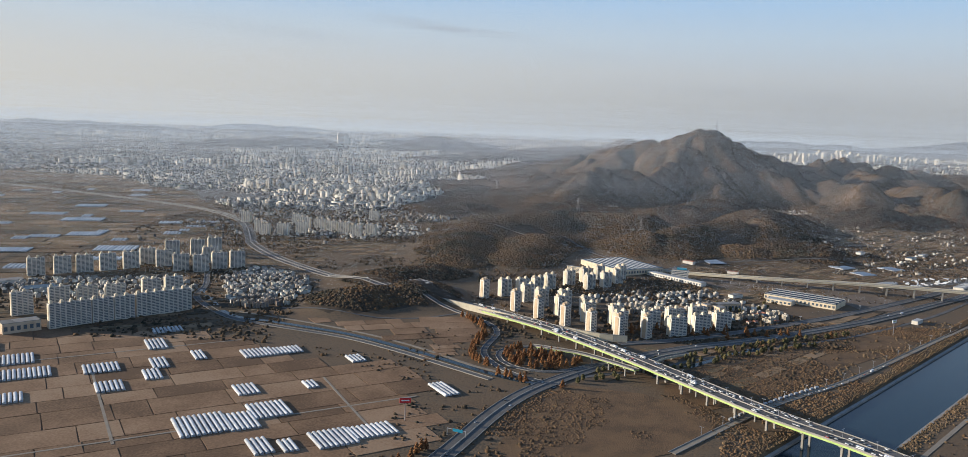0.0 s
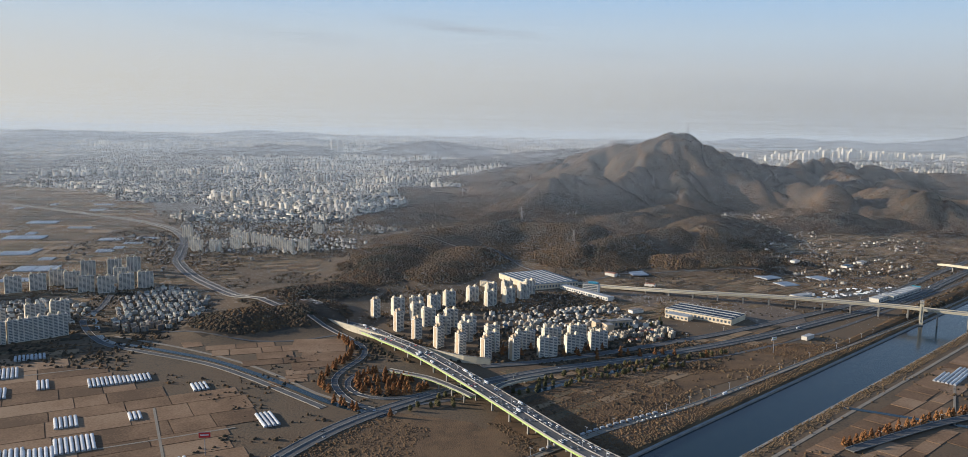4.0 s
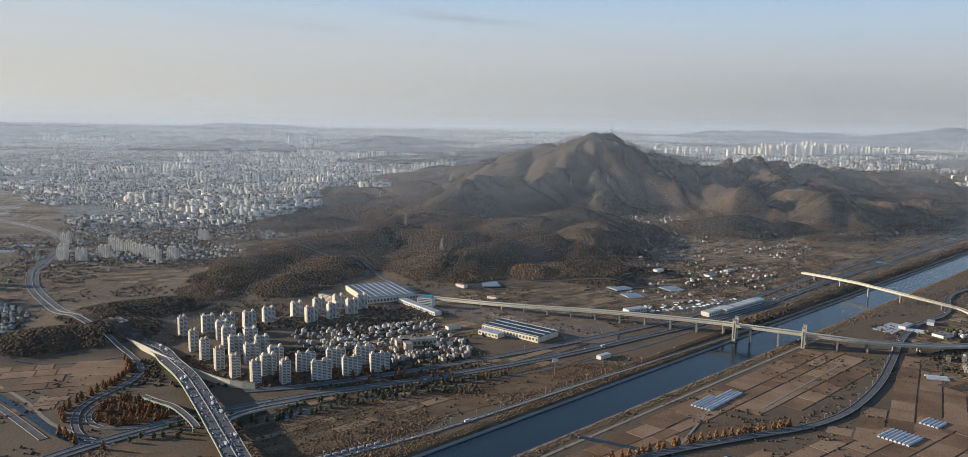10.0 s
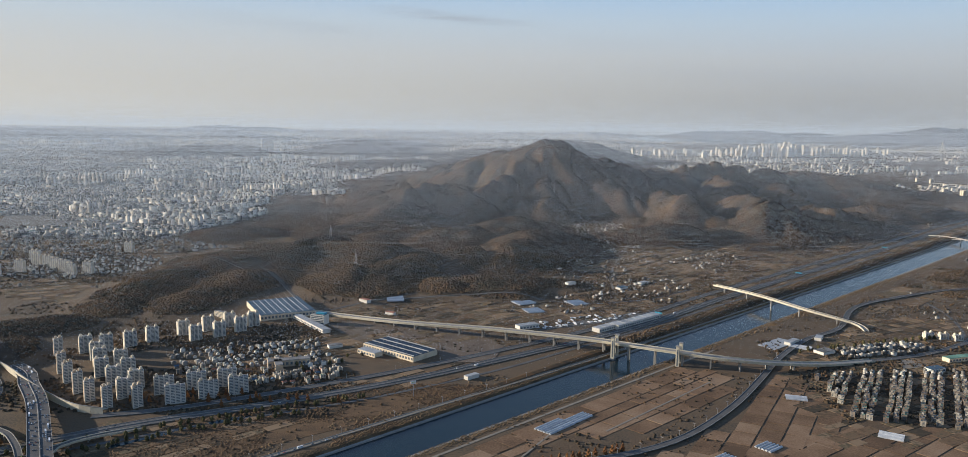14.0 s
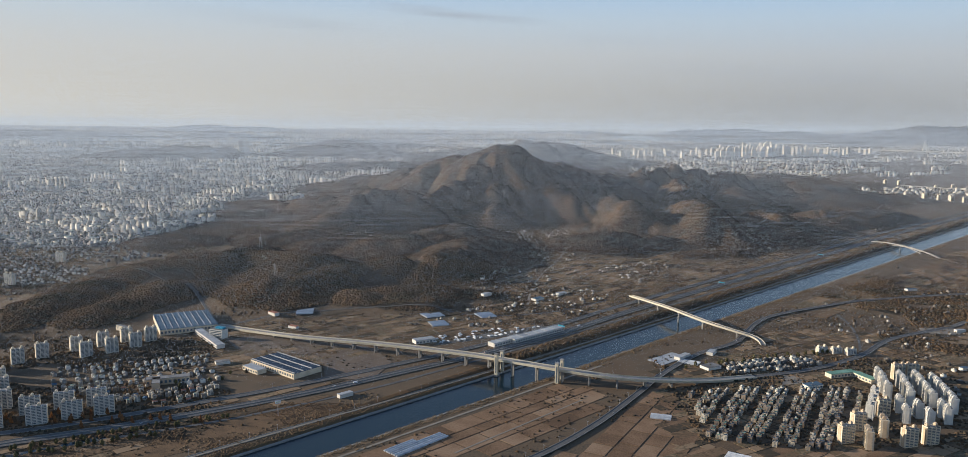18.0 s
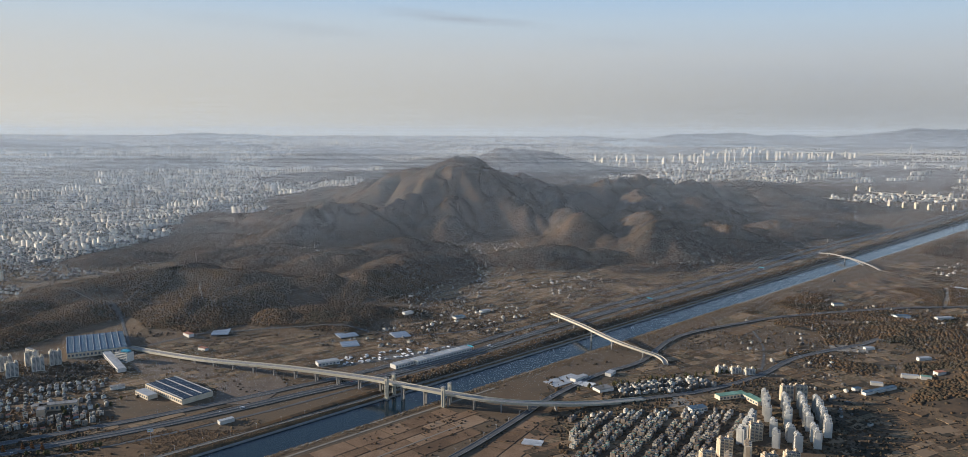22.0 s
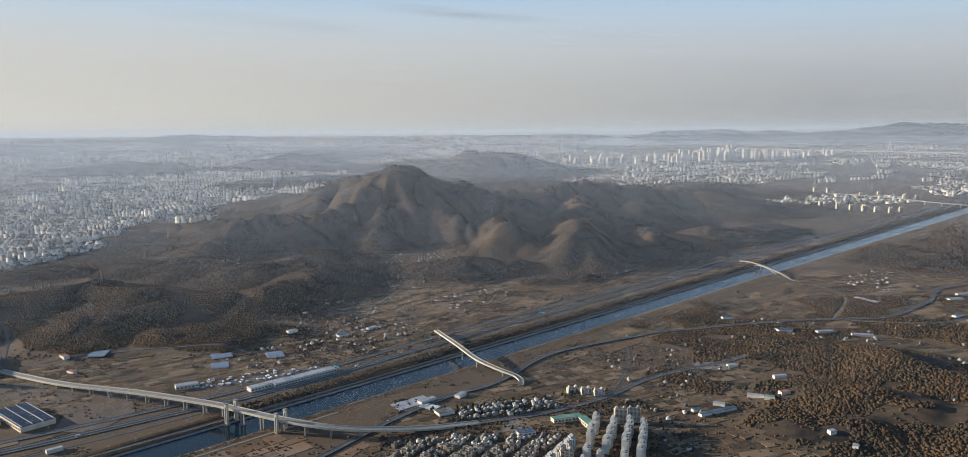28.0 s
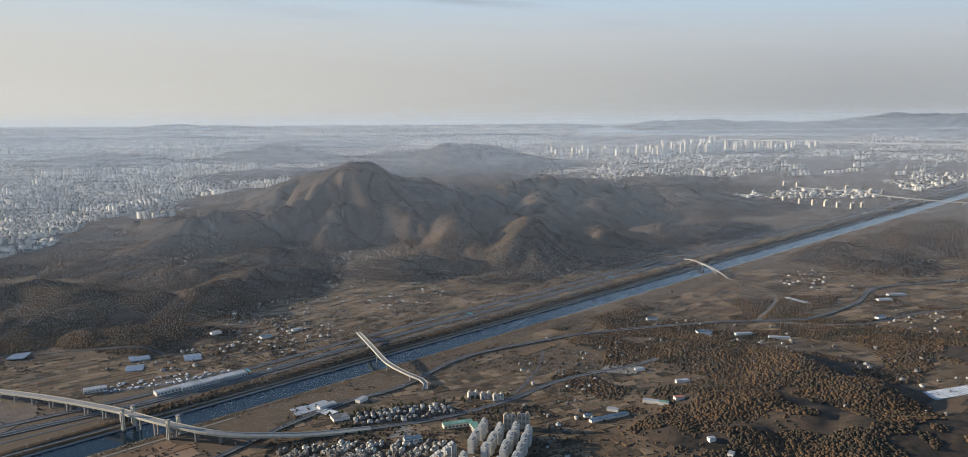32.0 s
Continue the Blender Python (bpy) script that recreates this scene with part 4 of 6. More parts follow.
def field_block(poly, angle, fw, fh, seed, keep=0.96, gap=0.9, far=False):
    rs = np.random.RandomState(seed)
    a = math.radians(angle)
    c, s = math.cos(a), math.sin(a)
    P = [(x * c + y * s, -x * s + y * c) for x, y in poly]
    p0, p1 = min(p for p, _ in P), max(p for p, _ in P)
    q0, q1 = min(q for _, q in P), max(q for _, q in P)
    joined = Geo() if far else None
    q = q0
    while q < q1:
        h = fh * rs.uniform(0.75, 1.35)
        p = p0 - rs.uniform(0, fw)
        while p < p1:
            w = fw * rs.uniform(0.55, 1.45)
            m, n = p + w / 2, q + h / 2
            x, y = m * c - n * s, m * s + n * c
            v_ = uv(x, y)[1]
            if inside_poly(x, y, poly) and rs.rand() < keep and not BANK_S - 5 - w / 2 < v_ < BANK_N + 8 + w / 2 and road_gap(x, y) > min(w, h) * 0.4 and land(x, y) < (0.6 if far else 0.2):
                if joined is not None:
                    joined.box(x, y, -0.2, w - gap, h - gap, 0.36 + land(x, y) + rs.uniform(0, 0.1), a, 1.0, False)
                else:
                    ob = new("field", FIELD_UNIT)
                    ob.parent = fields
                    ob.matrix_basis = pose(x, y, rs.uniform(-0.10, 0.0), 0, 0, angle + rs.uniform(-1, 1)) @ Matrix.Diagonal((w - gap, h - gap, 1, 1))
            p += w
        q += h
    if far:
        ob = new("far_fields", joined.mesh("far_fields", "far_field"))
        ob.parent = fields
        ob["kind"] = "stuff"


field_block([(-260, 190), (-131, 190), (-40, 222), (-13, 246), (-12, 296), (-60, 322), (-131, 352), (-260, 330)], 30, 20, 12, 1, 0.99, 0.4)
field_block([(-1100, 480), (-260, 450), (-235, 520), (-215, 640), (-250, 760), (-300, 860), (-420, 1150), (-700, 1240), (-1100, 1300)], 12, 38, 17, 2, 0.92, 1.5, far=True)
field_block([(110, 440), (200, 470), (330, 560), (420, 640), (330, 700), (290, 600), (200, 580), (110, 560)], 40, 10, 6, 41, 0.9, 0.6, far=True)
field_block([(330, 560), (460, 640), (640, 800), (900, 1030), (900, 1130), (700, 1000), (520, 960), (420, 920), (310, 780)], 52, 12, 6, 42, 0.9, 0.6, far=True)
field_block([(560, 410), (700, 560), (720, 690), (800, 840), (1000, 1000), (1150, 1000), (1080, 700), (950, 480), (640, 390)], 28, 13, 7, 43, 0.9, 0.6, far=True)
field_block([(480, 560), (560, 640), (720, 800), (760, 845), (740, 700), (600, 660), (500, 590)], 45, 13, 7, 44, 0.9, 0.6, far=True)
field_block([(-250, 350), (-125, 352), (-100, 400), (-110, 580), (-60, 560), (-60, 860), (-200, 900), (-240, 620)], 25, 11, 6, 45, 0.85, 0.6, far=True)
field_block([(380, 340), (470, 340), (560, 380), (620, 400), (600, 560), (480, 560), (440, 500), (395, 470)], 32, 9, 6, 49, 0.8, 0.6, far=True)
field_block([(560, 380), (620, 330), (760, 380), (860, 470), (900, 600), (740, 620), (640, 620), (600, 560)], 18, 13, 8, 50, 0.8, 0.7, far=True)
field_block([(40, 300), (100, 300), (170, 370), (240, 440), (225, 452), (140, 390), (60, 345)], 44, 12, 5, 51, 0.75, 0.6, far=True)
field_block([(205, 317), (240, 330), (300, 352), (340, 385), (372, 432), (345, 446), (305, 415), (240, 350)], 46, 16, 9, 3)
field_block([(300, 318), (372, 330), (400, 372), (398, 440), (390, 436), (362, 386), (330, 345)], 62, 13, 8, 4)
field_block([(215, 290), (300, 240), (480, 260), (560, 330), (470, 368), (400, 362), (330, 330), (270, 305)], 40, 17, 9, 5, 0.9)
field_block([(770, 840), (830, 760), (880, 790), (850, 860), (800, 900)], 30, 26, 14, 6, far=True)
field_block([(800, 620), (900, 660), (1000, 720), (1180, 700), (1150, 560), (960, 540), (860, 570)], 20, 28, 13, 7, 0.9, far=True)
field_block([(290, 560), (380, 580), (420, 640), (380, 700), (330, 700), (300, 620)], 35, 20, 8, 8, 0.7, far=True)
field_block([(340, 700), (400, 720), (460, 800), (420, 900), (360, 820)], 30, 18, 8, 9, 0.7, far=True)
field_block([(160, 262), (186, 280), (224, 318), (250, 345), (300, 395), (318, 412), (300, 396), (262, 340), (235, 296), (205, 250), (170, 215)], 44, 13, 7, 10, 0.9, 0.5)
field_block([(-20, 358), (4, 362), (-4, 394), (-24, 394)], 10, 22, 12, 46, 1.0, 0.4)
field_block([(-92, 366), (-50, 364), (-70, 386), (-95, 384)], 30, 16, 8, 47, 1.0, 0.4)
field_block([(-20, 325), (-4, 328), (-8, 350), (-20, 350)], 20, 9, 6, 48, 0.9, 0.4)
field_block([(-60, 345), (-8, 322), (0, 372), (-25, 398), (-60, 380)], 20, 13, 9, 11, 0.9, 0.5)
field_block([(480, 560), (560, 610), (640, 690), (600, 720), (500, 640)], 45, 24, 12, 12, 0.7, far=True)
for x0, y0, x1, y1 in ((-150, 205, -20, 279), (-175, 300, -100, 343), (-30, 243, -56, 296), (-104, 228, -140, 292), (240, 300, 268, 352), (290, 352, 352, 420)):
    L = math.hypot(x1 - x0, y1 - y0)
    ob = new("farm_track", TRACK_UNIT)
    ob.parent = fields
    ob.matrix_basis = pose((x0 + x1) / 2, (y0 + y1) / 2, 0.13, 0, 0, math.degrees(math.atan2(y1 - y0, x1 - x0))) @ Matrix.Diagonal((L, 0.9, 1, 1))
field_block([(150, 575), (300, 560), (330, 600), (300, 640), (200, 600)], 30, 18, 9, 13, 0.5, far=True)
field_block([(420, 700), (560, 800), (700, 960), (640, 980), (500, 860), (400, 760)], 45, 22, 9, 14, 0.6, far=True)
field_block([(660, 760), (700, 818), (738, 842), (766, 800), (740, 728), (676, 712)], 46, 48, 26, 52, 1.0, 0.5)
# ditches with dark water
for pts, w in (([(70, 310, 0), (78, 318, 0), (99, 336, 0), (124, 357, 0), (153, 376, 0)], 3.0), ([(206, 316, 0), (250, 296, 0), (262, 300, 0)], 2.6), ([(30, 294, 0), (18, 300, 0), (6, 308, 0), (-12, 324, 0), (-34, 342, 0), (-58, 359, 0), (-93, 375, 0), (-120, 388, 0), (-150, 440, 0)], 3.0)):
    line = [(x, y, 0.18) for x, y, _ in smooth_line(pts, 5)]
    tagged(new("ditch_water", Geo().sweep(line, [(-w / 2, -0.2), (w / 2, -0.2), (w / 2, 0), (-w / 2, 0)]).mesh("ditch_water", "water")), "narrow drainage stream with still dark water", "water", kind="structure")

# ---- greenhouses ----


def greenhouse(length, width, name_label, material):
    """A vinyl tunnel: ribbed arched skin and two end walls."""
    ob = empty_thing("greenhouse", name_label, "greenhouse", "vinyl greenhouses in the fields")
    arc = [(width / 2 * math.cos(math.pi * k / 8), 0.2 + 0.62 * math.sin(math.pi * k / 8)) for k in range(9)]
    g = Geo()
    n = max(4, int(length / 1.2))
    for i in range(n + 1):
        y = -length / 2 + length * i / n
        bulge = 1.0 if i % 2 else 0.955
        for x, z in arc:
            g.v.append((x * bulge, y, z * bulge if z > 0.3 else 0))
    for i in range(n):
        for k in range(8):
            a = i * 9 + k
            g.f.append((a, a + 9, a + 10, a + 1))
    piece("vinyl_skin", g.mesh("vinyl_skin", material), ob)
    for s in (-1, 1):
        e = Geo()
        e.v = [(x * 0.95, s * (length / 2 - 0.05), z * 0.95 if z > 0.3 else 0) for x, z in arc]
        e.f = [tuple(range(9))]
        piece("end_wall", e.mesh("end_wall", material), ob)
    return ob


GH = {}


def greenhouse_row(x, y, angle, count, length, width=1.3, material="vinyl", label="white vinyl-covered tunnel greenhouse on a field"):
    key = (length, width, material)
    a = math.radians(angle)
    count = round(count * 1.3) if width < 2 else count
    for k in range(count):
        o = (k - (count - 1) / 2) * (width + 0.3)
        m = pose(x + o * math.cos(a), y + o * math.sin(a), max(0.1, land(x, y)), 0, 0, angle)
        if key not in GH:
            GH[key] = greenhouse(length, width, label, material)
            GH[key].matrix_basis = m
        else:
            copy_thing(GH[key], m)


for x, y, n, L in ((-84, 245, 8, 17), (-73, 249, 5, 15), (-67, 260, 6, 14), (-42, 238, 6, 13), (-31, 245, 7, 10), (-62, 230, 3, 12), (-54, 231, 2, 9), (-11, 287, 3, 14), (-88, 324, 6, 11), (-78, 329, 6, 9),
                   (-163, 287, 9, 12), (-153, 262, 4, 10), (-139, 297, 6, 11), (-127, 277, 5, 11), (-132, 331, 4, 15), (-121, 306, 3, 13), (-110, 318, 2, 12), (-176, 303, 8, 13), (-80, 279, 4, 11), (-136, 354, 6, 8),
                   (-48, 321, 3, 9), (-196, 316, 7, 12), (-118, 292, 3, 12), (-59, 287, 2, 8)):
    greenhouse_row(x, y, 30, n, L)
for x, y, n, L in ((-250, 560, 10, 20), (-300, 620, 9, 18), (-340, 700, 12, 20), (-265, 700, 7, 14), (-420, 640, 10, 20), (-310, 540, 8, 16), (-470, 760, 12, 20), (-380, 800, 10, 18), (-240, 520, 8, 12)):
    greenhouse_row(x, y, 12, n, L, 2.4)
# the far plain: rows of tunnels too many and too small to count
rs = np.random.RandomState(77)
tunnels = Geo()
for _ in range(95):
    cx, cy = rs.uniform(-760, -240), rs.uniform(470, 1000)
    if cx + cy > 560 or road_gap(cx, cy) < 12 or cx < -0.62 * cy - 60:
        continue
    n_, L_ = rs.randint(3, 9), rs.uniform(10, 20)
    for k in range(n_):
        o = k * 2.6
        tunnels.box(cx + o * 0.978, cy + o * 0.208, 0, 2.1, L_, 0.95, math.radians(12), 0.55)
tagged(new("far_tunnels", tunnels.mesh("far_tunnels", "vinyl")), "far rows of white vinyl tunnels on the plain", "greenhouses", kind="stuff")
for x, y, ang, n, L in ((268, 356, 138, 5, 17), (279, 366, 138, 3, 15), (258, 290, 130, 6, 14), (334, 322, 130, 6, 13), (355, 338, 130, 4, 9), (372, 318, 130, 6, 12), (412, 352, 60, 4, 10), (388, 398, 75, 3, 10),
                        (422, 486, 60, 4, 12), (300, 590, 115, 7, 12), (170, 590, 100, 8, 12), (262, 586, 120, 6, 14), (268, 565, 110, 6, 12), (566, 352, 80, 6, 13), (578, 338, 80, 4, 10)):
    greenhouse_row(x, y, ang, n, L)
for x, y, ang, n, L in ((815, 520, 20, 14, 13), (985, 640, -30, 2, 60), (800, 760, 30, 2, 24), (690, 655, 20, 3, 14)):
    greenhouse_row(x, y, ang, n, L, 2.6)

# ---- apartment blocks ----
STOREY = 0.74


def apartment(units, depth, storeys, wall, tone, label, group, step=0.0):
    """A slab of flats: bays between party walls, gable panels, balconies and windows, roof and stair heads."""
    ob = empty_thing("apartment_block", label, "apartment building", group)
    w = 2.25
    L, H = units * w, storeys * STOREY + 0.5
    bay = Geo().box(0, 0, -1.0, w, depth, H + 1.0).mesh("wall", wall)
    fin = Geo().box(0, 0, -1.0, 0.22, depth + 0.5, H + 1.15).mesh("party_wall", wall)
    head = Geo().box(0, depth * 0.12, 0, 1.3, depth * 0.55, 1.05).box(0, depth * 0.12, 1.05, 0.7, 0.8, 0.4).mesh("stair_head", tone)
    balcony, glass, back, roof = Geo(), Geo(), Geo(), Geo()
    for k in range(units):
        x, off = (k - (units - 1) / 2) * w, step * (k % 2)
        piece("wall", bay, ob, "", pose(x, off, 0))
        piece("party_wall", fin, ob, "", pose(x - w / 2 + 0.1, off, 0))
        for j in range(storeys):
            z = j * STOREY + 0.35
            balcony.box(x + 0.1, off - depth / 2 - 0.1, z, w * 0.74, 0.26, 0.32, bottom=False)
            for q in (-1, 0, 1):
                glass.box(x + 0.1 + q * w * 0.24, off - depth / 2 - 0.06, z + 0.32, w * 0.216, 0.12, STOREY - 0.34, bottom=False)
            for q in (-0.55, 0.55):
                back.box(x + 0.1 + q, off + depth / 2 + 0.02, z + 0.32, 0.6, 0.1, STOREY - 0.4, bottom=False)
        if k % 2 == 0 or units < 3:
            piece("stair_head", head, ob, "", pose(x + 0.1, off, H))
        roof.box(x, off, H, w * 0.9, depth * 0.88, 0.12)
    piece("party_wall", fin, ob, "", pose((units / 2) * w - 0.1, step * ((units - 1) % 2), 0))
    for s in (-1, 1):
        piece("gable_panel", Geo().box(s * (L / 2 + 0.08), step * (0 if s < 0 else (units - 1) % 2), 0.2, 0.1, depth * 0.62, H - 0.4).mesh("gable_panel", tone), ob, "painted gable panel")
    piece("balcony_front", balcony.mesh("balcony_front", wall), ob)["kind"] = "stuff"
    piece("front_glazing", glass.mesh("front_glazing", "glass"), ob, "dark window glass")["kind"] = "stuff"
    piece("back_glazing", back.mesh("back_glazing", "glass"), ob, "dark window glass")["kind"] = "stuff"
    piece("roof", roof.mesh("roof", "roof_grey"), ob)
    return ob


def place(build, spots):
    """Builds a thing once and sets copies of it at all spots (x, y, degrees)."""
    first = None
    for x, y, a in spots:
        m = pose(x, y, land(x, y), 0, 0, a)
        if first is None:
            first = build()
            first.matrix_basis = m
        else:
            copy_thing(first, m)


AG = "apartment blocks beside the expressway"
A_EDGE = [(4, 444), (20, 417), (31, 402), (43, 388), (54, 377), (66, 369), (79, 371)]
A_MID = [(15, 452), (25, 455), (27, 440), (34, 429), (43, 412), (46, 427), (56, 413), (55, 399), (68, 395), (68, 382)]
A_BACK = [(34, 465), (42, 476), (55, 490), (66, 480), (66, 501), (77, 489), (76, 511), (86, 501), (90, 514)]
A_FRONT = [(84, 389), (94, 377), (97, 396), (107, 384), (110, 402), (119, 391)]
place(lambda: apartment(2, 3.6, 13, "plaster_white", "plaster_tan", "white high-rise apartment block with tan end panel beside the expressway", AG, 1.2), [(x, y, 33) for x, y in A_EDGE])
place(lambda: apartment(3, 3.4, 12, "plaster_white", "plaster_cream", "white high-rise apartment block with cream end panel", AG, 1.0), [(x, y, 33) for x, y in A_MID])
place(lambda: apartment(3, 3.2, 11, "plaster_white", "plaster_cream", "white apartment block at the foot of a wooded hill", AG, 0.8), [(x, y, 38) for x, y in A_BACK])
place(lambda: apartment(4, 3.0, 11, "plaster_white", "plaster_cream", "long white apartment slab with small stair heads on its roof", AG), [(x, y, 22) for x, y in A_FRONT])
LG = "apartment slabs by the fields"
place(lambda: apartment(4, 2.8, 14, "plaster_white", "plaster_cream", "pale blue-grey apartment slab at the edge of the fields", LG), [(-183, 353, 44), (-177, 359, 44), (-170, 365.5, 44), (-163, 372, 44), (-156, 379, 44), (-150, 385, 44), (-143.5, 391, 44)])
place(lambda: apartment(4, 2.6, 14, "plaster_white", "plaster_cream", "white apartment slab behind other slabs", LG), [(-200, 386, 40), (-189, 391, 40), (-178, 397, 40), (-166, 411, 40), (-158, 420, 40), (-210, 372, 40)])
place(lambda: apartment(4, 2.8, 13, "plaster_white", "plaster_cream", "white apartment slab beyond the village, before flat paddy fields", LG),
      [(-241, 470, 35), (-231, 476, 35), (-221, 484, 35), (-211, 493, 35), (-207, 508, 30), (-195, 503, 30), (-180, 491, 28), (-168, 491, 28), (-160, 501, 28), (-151, 508, 28), (-204, 541, 28), (-190, 549, 28), (-182, 560, 28), (-252, 462, 35), (-172, 520, 28)])
place(lambda: apartment(4, 2.8, 12, "plaster_white", "plaster_cream", "white apartment slab on the plain before the city", "apartment slabs on the plain"),
      [(x, y, -18) for x, y in ((-171, 650), (-157, 652), (-146, 668), (-149, 698), (-135, 690), (-123, 680), (-100, 659), (-89, 666), (-112, 672), (-207, 724), (-99, 764), (-180, 668), (-160, 715))])
BG = "apartment towers beside the village"
B_LINES = [((543.5, 446), (536, 411), 7), ((536.5, 450), (529, 419), 6), ((527.5, 449), (520, 422), 5), ((518.5, 455), (512, 431), 4), ((502, 423), (490, 401), 5), ((527, 405), (525, 397), 2), ((515, 404), (514, 393), 2), ((509, 411), (505, 397), 2)]
B_SPOTS = []
for (x0, y0), (x1, y1), n_ in B_LINES:
    for k in range(n_):
        t_ = k / (n_ - 1)
        B_SPOTS.append((x0 + (x1 - x0) * t_ + 0.7 * (k % 2), y0 + (y1 - y0) * t_, math.degrees(math.atan2(y0 - y1, x0 - x1))))
B_ROWS = [(x, y) for x, y, _ in B_SPOTS]
place(lambda: apartment(2, 3.2, 10, "plaster_white", "plaster_white", "bright white apartment tower in a stepped row beside the village", BG), B_SPOTS)
B_SLABS = [(466, 371, 14), (474, 366, 74), (478, 386, 14), (487, 380, 74), (493, 368, 14), (504, 371, 14), (498, 405, 14), (533, 462, 5), (541, 463, 5)]
place(lambda: apartment(3, 3.0, 11, "plaster_cream", "plaster_tan", "cream apartment slab with many windows facing the village", BG), B_SLABS)
place(lambda: apartment(3, 2.6, 4, "plaster_white", "plaster_cream", "low white block of flats beside a wood", BG), [(518, 510, 20), (526, 508, 20), (510, 512, 20)])
RG = "distant apartment blocks by the far bridge"
place(lambda: apartment(3, 3.2, 11, "house_pale", "plaster_cream", "cream apartment slab far off beside the canal", RG),
      [(1009, 1428, 20), (1027, 1400, 20), (1046, 1392, 20), (1064, 1386, 20), (1082, 1380, 20), (1100, 1368, 20), (1120, 1375, 20), (1035, 1420, 20), (1075, 1410, 20), (1193, 1620, 20), (1150, 1600, 20), (1123, 1690, 20), (1210, 1554, 20), (1233, 1553, 20), (1222, 1575, 20), (1100, 1700, 20)])

# ---- village houses ----


def house(sx, sy, floors, wall, roof, label, pitched=False):
    sx, sy = sx * 0.82, sy * 0.82
    ob = empty_thing("house", label, "house", "village houses")
    h = floors * 0.6
    body = Geo().box(0, 0, -0.5, sx, sy, h + 0.5)
    if not pitched:
        for s in (-1, 1):
            body.box(0, s * (sy / 2 - 0.06), h, sx, 0.12, 0.22).box(s * (sx / 2 - 0.06), 0, h, 0.12, sy, 0.22)
    piece("wall", body.mesh("wall", wall), ob)
    r = Geo()
    if pitched:
        r.gable(0, 0, h, sx * 1.1, sy * 1.15, sy * 0.3)
    else:
        r.box(0, 0, h, sx - 0.26, sy - 0.26, 0.06)
    piece("roof", r.mesh("roof", roof), ob)
    if not pitched:
        piece("stair_head", Geo().box(sx * 0.22, sy * 0.12, h + 0.05, sx * 0.36, sy * 0.4, 0.62).mesh("stair_head", wall), ob)
    win = Geo()
    for k in range(floors):
        for s in (-1, 1):
            for o in (-0.27, 0.27):
                win.box(o * sx, s * (sy / 2), k * 0.6 + 0.18, sx * 0.3, 0.08, 0.28)
            win.box(s * (sx / 2), 0, k * 0.6 + 0.18, 0.08, sy * 0.4, 0.28)
    piece("window_band", win.mesh("window_band", "glass"), ob)["kind"] = "stuff"
    return ob


HOUSE_KINDS = [
    (3.4, 2.6, 4, "house_pale", "roof_grey", "cream four-storey house with a flat grey roof", False),
    (3.0, 2.8, 4, "house_tan", "roof_green", "tan brick house with a green painted flat roof", False),
    (3.6, 2.6, 3, "house_pale", "roof_grey", "white low apartment house with a flat roof", False),
    (4.2, 2.6, 4, "house_tan", "roof_grey", "brown brick walk-up house with a stair head", False),
    (2.8, 2.4, 2, "house_pale", "roof_blue", "white house under a blue pitched roof", True),
    (2.6, 2.2, 2, "house_pale", "roof_red", "cream house under a rusty red pitched roof", True),
    (3.2, 2.4, 3, "house_pale", "roof_green", "cream house with a green flat roof", False),
]
HOUSE_SPOTS = [[] for _ in HOUSE_KINDS]
TAKEN = [(x, y, 5.0) for x, y in A_EDGE + A_MID + A_BACK + A_FRONT + B_ROWS] + [(x, y, 5.5) for x, y, _ in B_SLABS]


def village(poly, angle, dx, dy, seed, chance=0.9, kinds=(0, 1, 2, 3, 6), jitter=0.65, limit=400):
    rs = np.random.RandomState(seed)
    a = math.radians(angle)
    c, s = math.cos(a), math.sin(a)
    P = [(x * c + y * s, -x * s + y * c) for x, y in poly]
    n = 0
    for i, p in enumerate(np.arange(min(p for p, _ in P), max(p for p, _ in P), dx)):
        for j, q in enumerate(np.arange(min(q for _, q in P), max(q for _, q in P), dy)):
            if j % 4 == 3 or n >= limit:
                continue
            m, k = p + rs.uniform(-jitter, jitter), q + rs.uniform(-jitter, jitter)
            x, y = m * c - k * s, m * s + k * c
            if rs.rand() > chance or not inside_poly(x, y, poly) or road_gap(x, y) < 2.2 or land(x, y) > 2.5:
                continue
            if any(math.hypot(x - tx, y - ty) < tr for tx, ty, tr in TAKEN):
                continue
            HOUSE_SPOTS[kinds[rs.randint(len(kinds))]].append((x, y, angle + 90 * rs.randint(2) * (rs.rand() < 0.3) + rs.uniform(-4, 4)))
            n += 1


